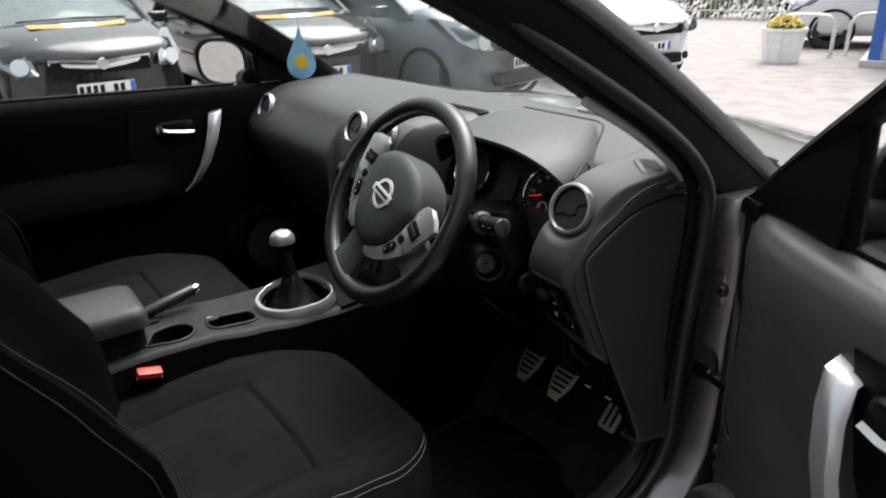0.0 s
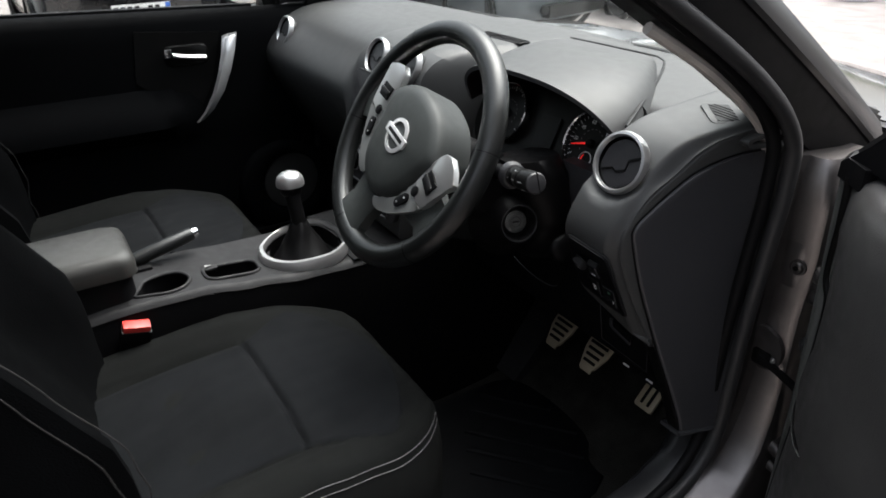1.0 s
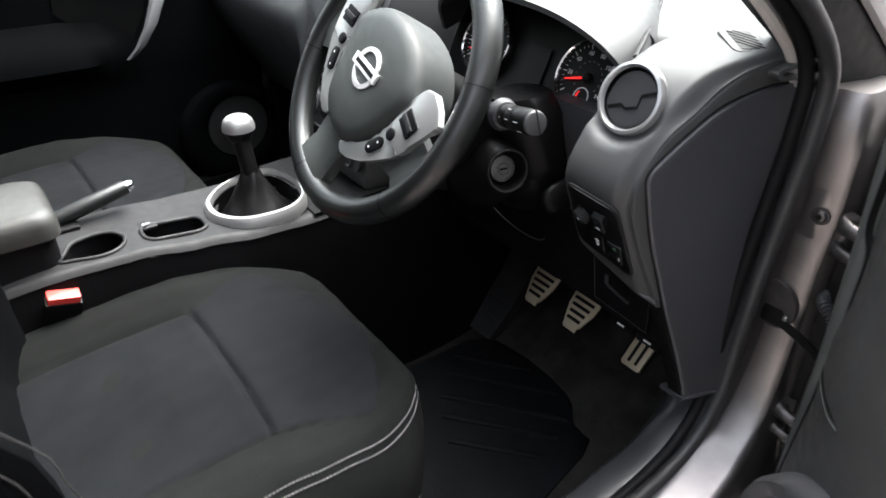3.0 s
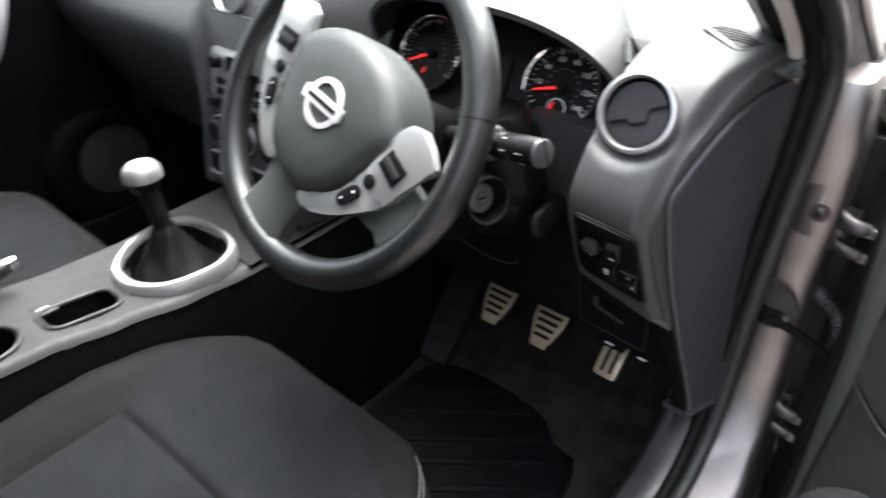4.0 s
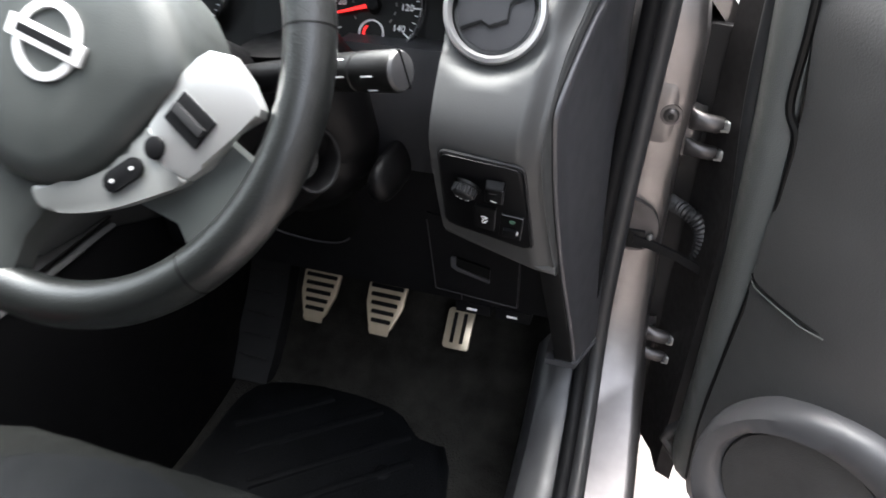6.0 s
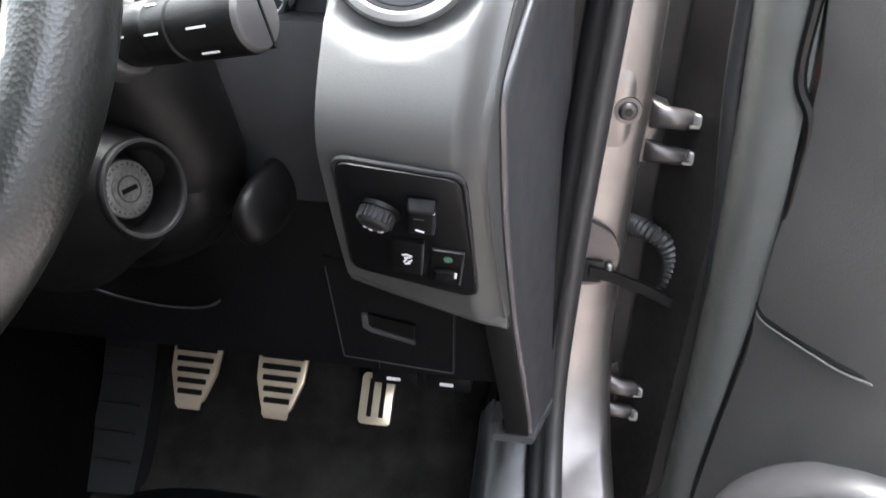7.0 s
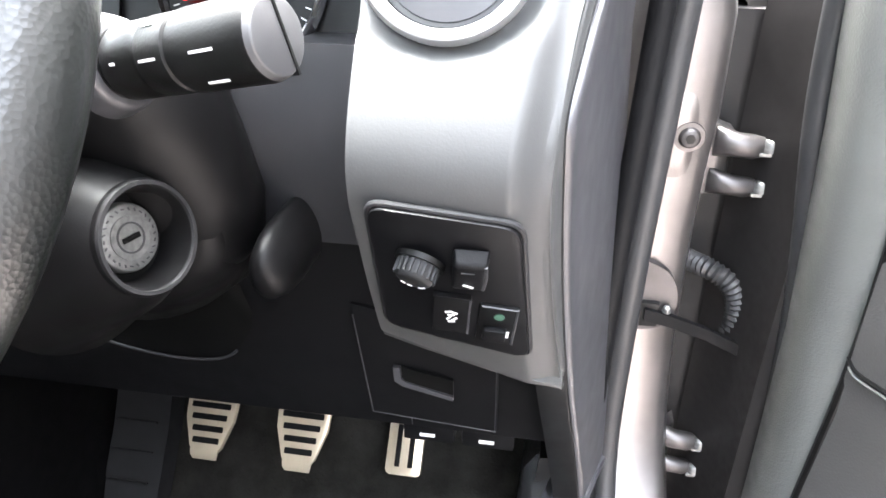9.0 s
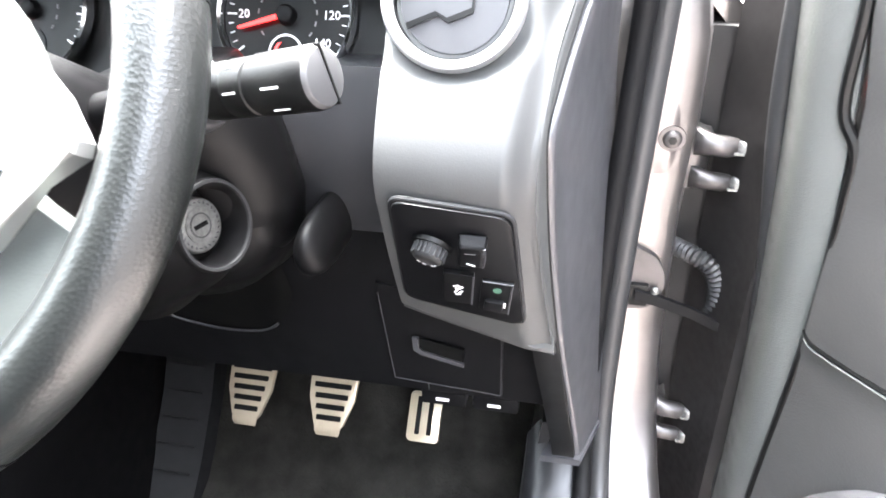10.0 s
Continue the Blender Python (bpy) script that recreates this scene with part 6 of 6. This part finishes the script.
    def oval(k, d, w=0.118, h=0.084):
        return [mirror_at(w * k * math.copysign(abs(math.cos(a)) ** 0.75, math.cos(a)), d, h * k * math.copysign(abs(math.sin(a)) ** 0.8, math.sin(a))) for a in (2 * math.pi * i / 36 for i in range(36))]
    hs = part("mirror_housing", loft([oval(0.88, 0.004), oval(0.97, 0.0), oval(1.0, 0.012), oval(0.95, 0.05), oval(0.72, 0.09), oval(0.3, 0.115)]), PITCH, th, "black outside mirror housing", smooth=60)
    part("mirror_glass", loft([oval(0.83, 0.003), oval(0.82, -0.0005)]), MIRROR, hs, "mirror glass")
    part("mirror_arm", tube([P(0.83, 0.02, 1.13), P(0.92, 0.03, 1.12)], 0.03, 10), PITCH, th)
    return th


DRIVER_DOOR = door(1)
DRIVER_DOOR.matrix_world = pose(0.90, 0.235, 0, 0, 0, 60)
door(-1)


# ---- outside ----
def wheel_part(parent, x, y, r, side, turn=0):
    w = part("wheel", lathe([(r * 0.62, -0.09), (r * 0.95, -0.10), (r, -0.06), (r, 0.06), (r * 0.95, 0.10), (r * 0.62, 0.09)], 32), TYRE, parent, "black tyre on an alloy wheel", m=pose(x, y, r, 90, 0, turn))
    part("rim", lathe([(0.0, -side * 0.05), (r * 0.2, -side * 0.06), (r * 0.62, -side * 0.085), (r * 0.64, -side * 0.095), (r * 0.60, -side * 0.04), (0, -side * 0.02)], 32), DARK, w)
    for i in range(7):
        a = 2 * math.pi * i / 7
        part("spoke", block(r * 0.1, r * 0.60, -0.022, 0.022, -0.012, 0.012, 0.004), CARSILVER, w, m=pose(0, 0, -side * 0.085, 0, 0, math.degrees(a)))
    part("hub_cap", disc(r * 0.16, 0.02, 16), CARSILVER, w, m=pose(0, 0, -side * 0.085 - 0.01))


def parked_car(m, paint, label, length=4.0, width=1.74, height=1.5, sticker=False, van=False):
    """A hatchback whose nose points along its own +x, standing on z = 0."""
    th = thing("parked_car", label, "car", "parked cars", m=m)
    hw = width / 2
    # lower body: half outlines by station along x
    st = [(0.0, 0.62, 0.30, 0.76), (-0.04, 0.78, 0.22, 0.82), (-0.15, 0.93, 0.20, 0.885), (-0.45, 1.0, 0.20, 0.985), (-0.9, 1.0, 0.22, 1.065), (-1.15, 1.0, 0.22, 1.06), (-1.5, 1.0, 0.22, 1.02), (-2.0, 1.0, 0.22, 1.00), (-3.0, 1.0, 0.22, 1.02), (-3.6, 0.97, 0.25, 1.03), (-length + 0.12, 0.88, 0.28, 1.0), (-length, 0.75, 0.35, 0.9)]
    rows = []
    for x, k, z0, z1 in st:
        ring = []
        for u, v in ((-0.86, 0.0), (-0.99, 0.15), (-1.0, 0.45), (-0.985, 0.75), (-0.93, 0.93), (-0.80, 1.0), (-0.4, 1.03), (0, 1.04), (0.4, 1.03), (0.80, 1.0), (0.93, 0.93), (0.985, 0.75), (1.0, 0.45), (0.99, 0.15), (0.86, 0.0)):
            ring.append((x - 0.14 * abs(u) ** 3 * (1 if x > -0.5 else 0), hw * k * u, lerp(z0, z1, v)))
        rows.append(ring)
    part("body", loft(rows), paint, th, smooth=55)
    # cabin
    cb = [(-0.95, 0.90, 1.00), (-1.25, 0.88, 1.16), (-1.75, 0.80, 1.40), (-2.1, 0.78, height - 0.03), (-2.7, 0.78, height), (-3.3, 0.77, height - 0.05), (-3.75, 0.80, 1.25), (-3.95, 0.86, 1.02)]
    part("cabin_glass", loft([[(x, hw * w * u, lerp(0.98, z, v)) for u, v in ((-1.08, 0), (-1.0, 0.8), (-0.9, 0.97), (0, 1.0), (0.9, 0.97), (1.0, 0.8), (1.08, 0))] for x, w, z in cb]), CARGLASS, th, "dark reflecting car windows", smooth=40)
    part("roof", loft([[(x, hw * w * u, z + 0.012 - 0.05 * abs(u) ** 4) for u in [i / 6 - 1 for i in range(13)]] + [(x, hw * w * 0.9 * u, z - 0.06) for u in (0.9, -0.9)] for x, w, z in ((-1.72, 0.80, 1.40), (-2.1, 0.79, height - 0.02), (-2.7, 0.79, height), (-3.3, 0.78, height - 0.04), (-3.5, 0.78, height - 0.12))]), paint, th)
    for s in (-1, 1):
        part("front_pillar", tube([(-1.0, s * hw * 0.92, 1.0), (-1.35, s * hw * 0.86, 1.22), (-1.8, s * hw * 0.79, 1.43)], 0.035, 8), paint, th)
        part("centre_pillar", tube([(-2.4, s * hw * 0.985, 1.0), (-2.45, s * hw * 0.80, height - 0.06)], 0.04, 8), paint, th)
        part("rear_pillar", tube([(-3.7, s * hw * 0.95, 1.0), (-3.4, s * hw * 0.80, height - 0.1)], 0.07, 8), paint, th)
        h = part("headlight", loft([[(x, s * y, z) for x, y, z in ((-0.06 - d, hw * 0.62, 0.66), (-0.10 - d, hw * 0.80, 0.65), (-0.30 - d, hw * 0.95, 0.76), (-0.62 - d, hw * 0.962, 0.985), (-0.46 - d, hw * 0.82, 0.965), (-0.20 - d, hw * 0.67, 0.865))] for d in (0.10, -0.025)]), LAMPGLASS, th, "clear headlamp", smooth=30)
        part("lamp_bowl", disc(0.06, 0.05, 20, 0.075), CHROME, h, m=facing((-0.10, s * hw * 0.76, 0.735), (1, s * 0.3, 0.2)))
        part("fog_lamp", disc(0.05, 0.03, 18, 0.045), DARK, th, m=facing((-0.02, s * hw * 0.62, 0.36), (1, s * 0.3, 0)))
        part("wing_mirror", block(-0.05, 0.05, -0.10, 0.10, -0.06, 0.06, 0.03, 3), paint, th, m=pose(-1.32, s * (hw + 0.10), 1.06))
        part("door_line", block(-2.42, -1.30, s * hw - 0.004, s * hw + 0.004, 0.60, 0.63, 0.002), DARK, th)
        part("handle", block(-2.25, -2.08, s * hw * 0.99 - 0.015, s * hw * 0.99 + 0.015, 0.84, 0.87, 0.006), paint, th)
        for x in (-0.78, -3.25):
            wheel_part(th, x, s * (hw - 0.11), 0.31, -s)
            part("arch", lathe([(0.33, -0.02), (0.38, -0.02), (0.38, 0.02), (0.33, 0.02)], 36), PITCH, th, m=pose(x, s * (hw - 0.012), 0.31, 90, 0, 0))
    g = part("grille", loft([[(x, hw * 0.50 * u, z0) for u in (-1, -0.5, 0, 0.5, 1)] + [(x, hw * 0.50 * u, z1 + (-0.02 * abs(u))) for u in (1, 0.5, 0, -0.5, -1)] for x, z0, z1 in ((-0.12, 0.64, 0.79), (0.018, 0.645, 0.785))]), PITCH, th)
    part("grille_bar", loft([[(x - 0.05 * u * u, hw * 0.52 * u, 0.745 + k * (1.5 - 0.8 * u * u) - 0.020 * (1 - u * u) + 0.022 * abs(u)) for u in [i / 6 - 1 for i in range(13)]] for x, k in ((0.005, -0.03), (0.045, -0.026), (0.050, 0.0), (0.045, 0.026), (0.0, 0.03))], False), CHROME, g, "chrome grille bar")
    part("badge", disc(0.055, 0.02, 24, 0.05), CHROME, g, m=facing((0.045, 0, 0.728), (1, 0, 0)))
    part("lower_grille", block(-0.10, 0.012, -hw * 0.55, hw * 0.55, 0.27, 0.40, 0.02), PITCH, th)
    pl = part("number_plate", block(0.012, 0.024, -0.26, 0.26, 0.445, 0.556, 0.003), PLATE, th, "white number plate")
    part("plate_band", block(0.024, 0.0265, 0.215, 0.257, 0.448, 0.553, 0), PLATEBLUE, pl)
    for i in range(7):
        if i != 4:
            part("plate_bar", block(0.024, 0.0268, -0.225 + 0.061 * i - 0.020, -0.225 + 0.061 * i + 0.020, 0.465, 0.536, 0), PITCH, pl)
    part("wiper", tube([(-1.02, -0.5, 1.085), (-1.08, 0.1, 1.10), (-1.05, 0.55, 1.09)], 0.012, 6), PITCH, th)
    if sticker:
        q = [(-0.76, 0.46), (-0.62, 0.44), (-0.565, 0.15), (-0.555, -0.15), (-0.59, -0.44), (-0.73, -0.46), (-0.695, -0.15), (-0.705, 0.15)]
        def zt(x):
            return 1.050 - (x + 0.65) * 0.185
        sk = part("bonnet_sticker", loft([[(x, y, zt(x) + d) for x, y in q] for d in (0.0, 0.004)]), ORANGE, th, "orange and white bonnet sticker", smooth=0)
        part("sticker_middle", loft([[(x, y, zt(x) + d) for x, y in ((-0.715, 0.15), (-0.555, 0.15), (-0.545, -0.15), (-0.705, -0.15))] for d in (0.004, 0.007)]), PLATE, sk, smooth=0)
        part("sticker_stripe", loft([[(x, y, zt(x) + d) for x, y in ((-0.652, 0.40), (-0.640, 0.40), (-0.640, -0.40), (-0.652, -0.40))] for d in (0.007, 0.009)]), PLATE, sk, smooth=0)
    return th


for wx in (-0.78, 0.78):
    for wy in (1.12, -2.05):
        wheel_part(CAR_SHELL, wx, wy, 0.33, 1 if wx < 0 else -1, 90)

parked_car(pose(-5.85, 0.46, 0, 0, 0, 2), CARBLACK, "black parked hatchback with a chrome grille and orange sticker", sticker=True)
parked_car(pose(-5.25, 2.52, 0, 0, 0, -2), CARBLACK, "black parked hatchback beside a grey saloon, with orange sticker", sticker=True)
parked_car(pose(-4.45, 4.62, 0, 0, 0, 12), CARGREY, "blue-grey parked saloon with alloy wheels", length=4.4, width=1.80)
parked_car(pose(-4.36, 6.75, 0, 0, 0, -14), CARWHITE, "white parked hatchback with a dark grille")
parked_car(pose(-5.9, 12.7, 0, 0, 0, -150), CARSILVER, "silver parked hatchback behind a planter")
parked_car(pose(-10.6, 14.6, 0, 0, 0, -30), CARWHITE, "white parked car by the railings")
parked_car(pose(-6.3, -1.75, 0, 0, 0, 0), CARWHITE, "white parked car in the same row")
parked_car(pose(-5.9, -4.0, 0, 0, 0, 0), CARBLACK, "black parked car at the end of the same row")


def planter():
    th = thing("planter", "white painted planter tub with yellow flowers", "planter", m=pose(-4.46, 10.12, 0))
    ring = lambda r, z: [(r * math.cos(math.pi / 4 * i + 0.39), r * math.sin(math.pi / 4 * i + 0.39), z) for i in range(8)]
    part("tub", loft([ring(0.27, 0), ring(0.32, 0.46), ring(0.345, 0.47), ring(0.345, 0.52), ring(0.30, 0.52), ring(0.29, 0.46)]), POT, th, smooth=20)
    part("soil", disc(0.29, 0.03, 16), SOIL, th, m=pose(0, 0, 0.455))
    rng = random.Random(4)
    for name, material, n, size in (("flowers", BLOOM, 260, 0.035), ("foliage", LEAF, 220, 0.045)):
        bm = bmesh.new()
        for _ in range(n):
            a, r = rng.uniform(0, 6.283), 0.27 * rng.random() ** 0.5
            h = 0.50 + (0.20 if name == "flowers" else 0.13) * (1 - (r / 0.32) ** 2) * rng.uniform(0.6, 1.1)
            c = Vector((r * math.cos(a), r * math.sin(a), h))
            u = Vector((rng.uniform(-1, 1), rng.uniform(-1, 1), rng.uniform(-0.4, 0.8))).normalized()
            v = u.orthogonal().normalized()
            w = u.cross(v)
            vs = [bm.verts.new(c + (v * math.cos(k) + w * math.sin(k)) * size * rng.uniform(0.6, 1) + u * 0.008 * (j % 2)) for j, k in enumerate(2 * math.pi * i / 6 for i in range(6))]
            bm.faces.new(vs)
        o = part(name, bm, material, th, smooth=0)
        o["kind"] = "stuff"


planter()


def hoop(x, y, turn):
    th = thing("hoop_barrier", "galvanised steel hoop barrier set in the ground", "barrier", "hoop barriers", m=pose(x, y, 0, 0, 0, turn))
    part("bar", tube(smooth_path([(-0.42, 0, -0.02), (-0.42, 0, 0.45), (-0.36, 0, 0.60), (-0.22, 0, 0.66), (0.22, 0, 0.66), (0.36, 0, 0.60), (0.42, 0, 0.45), (0.42, 0, -0.02)], 4), 0.03, 10), RAIL, th)
    for s in (-1, 1):
        part("foot", disc(0.07, 0.012, 16), CONCRETE, th, m=pose(s * 0.42, 0, 0))


hoop(-4.55, 10.95, 20)
hoop(-3.75, 11.75, 20)


def fence():
    a, b = Vector((-22.0, 15.0, 0)), Vector((3.0, 21.5, 0))
    th = thing("railing", "pale painted metal railings along the car park", "fence")
    d = (b - a)
    turn = math.degrees(math.atan2(d.y, d.x))
    for z in (0.25, 0.98):
        part("rail", tube([a + Vector((0, 0, z)), b + Vector((0, 0, z))], 0.025, 6), RAIL, th)
    bar = disc(0.014, 1.12, 6, 0.010)
    me = mesh_of(bar, "bar", RAIL)
    n = 200
    for i in range(n):
        o = new("bar", me)
        o.parent = th
        p = a.lerp(b, i / (n - 1))
        o.location = (p.x, p.y, 0)
    post = mesh_of(block(-0.04, 0.04, -0.04, 0.04, 0, 1.25, 0.01), "post", RAIL)
    for i in range(11):
        o = new("post", post)
        o.parent = th
        p = a.lerp(b, i / 10)
        o.location = (p.x, p.y + 0.05, 0)
    # hedge behind
    rng = random.Random(7)
    bm = bmesh.new()
    for _ in range(9000):
        t = rng.random()
        p = a.lerp(b, t)
        z = rng.random() ** 0.7 * (1.5 + 0.5 * math.sin(t * 40) * 0.5 + 0.4 * math.sin(t * 13))
        c = Vector((p.x + rng.uniform(-0.3, 0.3), p.y + 0.9 + rng.uniform(-0.35, 0.35), z))
        u = Vector((rng.uniform(-1, 1), rng.uniform(-1, 1), rng.uniform(-0.6, 1))).normalized()
        v = u.orthogonal().normalized() * rng.uniform(0.05, 0.12)
        w = u.cross(v) * 0.6
        bm.faces.new([bm.verts.new(c + q) for q in (v, w, -v, -w)])
    solid("hedge", bm, HEDGE, "clipped green hedge behind the railings", "hedge", kind="stuff", smooth=0)


fence()


def kiosk():
    th = thing("kiosk", "blue framed pale walled site building on a concrete kerb", "building", m=pose(-3.22, 10.42, 0, 0, 0, 20))
    part("plinth", block(-0.15, 5.0, -0.15, 3.0, 0, 0.10, 0.01), CONCRETE, th)
    part("wall", block(0.05, 4.9, 0.05, 2.9, 0.1, 2.7, 0.01), WALLPAINT, th)
    part("corner_post", block(-0.06, 0.10, -0.06, 0.10, 0.1, 2.75, 0.01), BLUEPAINT, th, "blue painted corner post")
    part("fascia_board", block(-0.10, 5.0, -0.10, 3.0, 2.7, 2.95, 0.02), BLUEPAINT, th)
    w = part("window", block(0.5, 2.0, -0.005, 0.06, 1.0, 2.1, 0.01), CARGLASS, th)
    part("sill", block(0.45, 2.05, -0.05, 0.06, 0.95, 1.0, 0.01), PLATE, w)


kiosk()


def office():
    th = thing("office_building", "long pale rendered building beyond the parked cars", "building", m=pose(-24, -12, 0, 0, 0, 0))
    part("wall", block(-4, 0, 0, 26, 0, 4.2, 0.02), WALLPAINT, th)
    part("roof", block(-4.2, 0.3, -0.3, 26.3, 4.2, 4.5, 0.03), CARGREY, th)
    for i in range(7):
        w = part("window", block(-0.03, 0.03, 1.2 + 3.6 * i, 3.6 + 3.6 * i, 1.0, 2.6, 0.01), CARGLASS, th)
        part("sill", block(-0.03, 0.10, 1.1 + 3.6 * i, 3.7 + 3.6 * i, 0.92, 1.0, 0.01), PLATE, w)


office()


def side_light_blocker():
    # added out of view: keeps low sky and ground bounce off the cabin
    solid("side_light_blocker", block(2.35, 2.65, -4.5, 4.0, 0, 2.9, 0.02), mat("blocker_grey", (0.17, 0.168, 0.17), 0.9, grain=0.6, grain_size=0.03, vary=0.2, vary_size=0.4), "unseen wall added to block light on the driver's side", "wall", kind="structure")


side_light_blocker()


# ---- hanging air freshener ----
def freshener():
    th = thing("air_freshener", "blue droplet card air freshener hanging on a thread", "air freshener", m=facing((-0.02, -0.163, 1.282), (0.90, -0.43, 0.06)))
    drop = smooth_path([(0.0, 0.058, 0), (0.006, 0.038, 0), (0.020, 0.010, 0), (0.030, -0.012, 0), (0.030, -0.034, 0), (0.018, -0.050, 0), (0.0, -0.055, 0), (-0.018, -0.050, 0), (-0.030, -0.034, 0), (-0.030, -0.012, 0), (-0.020, 0.010, 0), (-0.006, 0.038, 0)], 4, True)
    part("card", prism([(p.x, p.y) for p in drop], 0.002, 0.0005), BLUECARD, th)
    f = part("disc_print", prism([(0.0145 * math.cos(a), -0.018 + 0.0155 * math.sin(a)) for a in (2 * math.pi * i / 24 for i in range(24))], 0.0008), YELLOWCARD, th, m=pose(0, 0, 0.002))
    part("thread", tube([(0, 0.056, 0.001), (0.0, 0.135, 0.0)], 0.0006, 5), THREAD, th)


freshener()
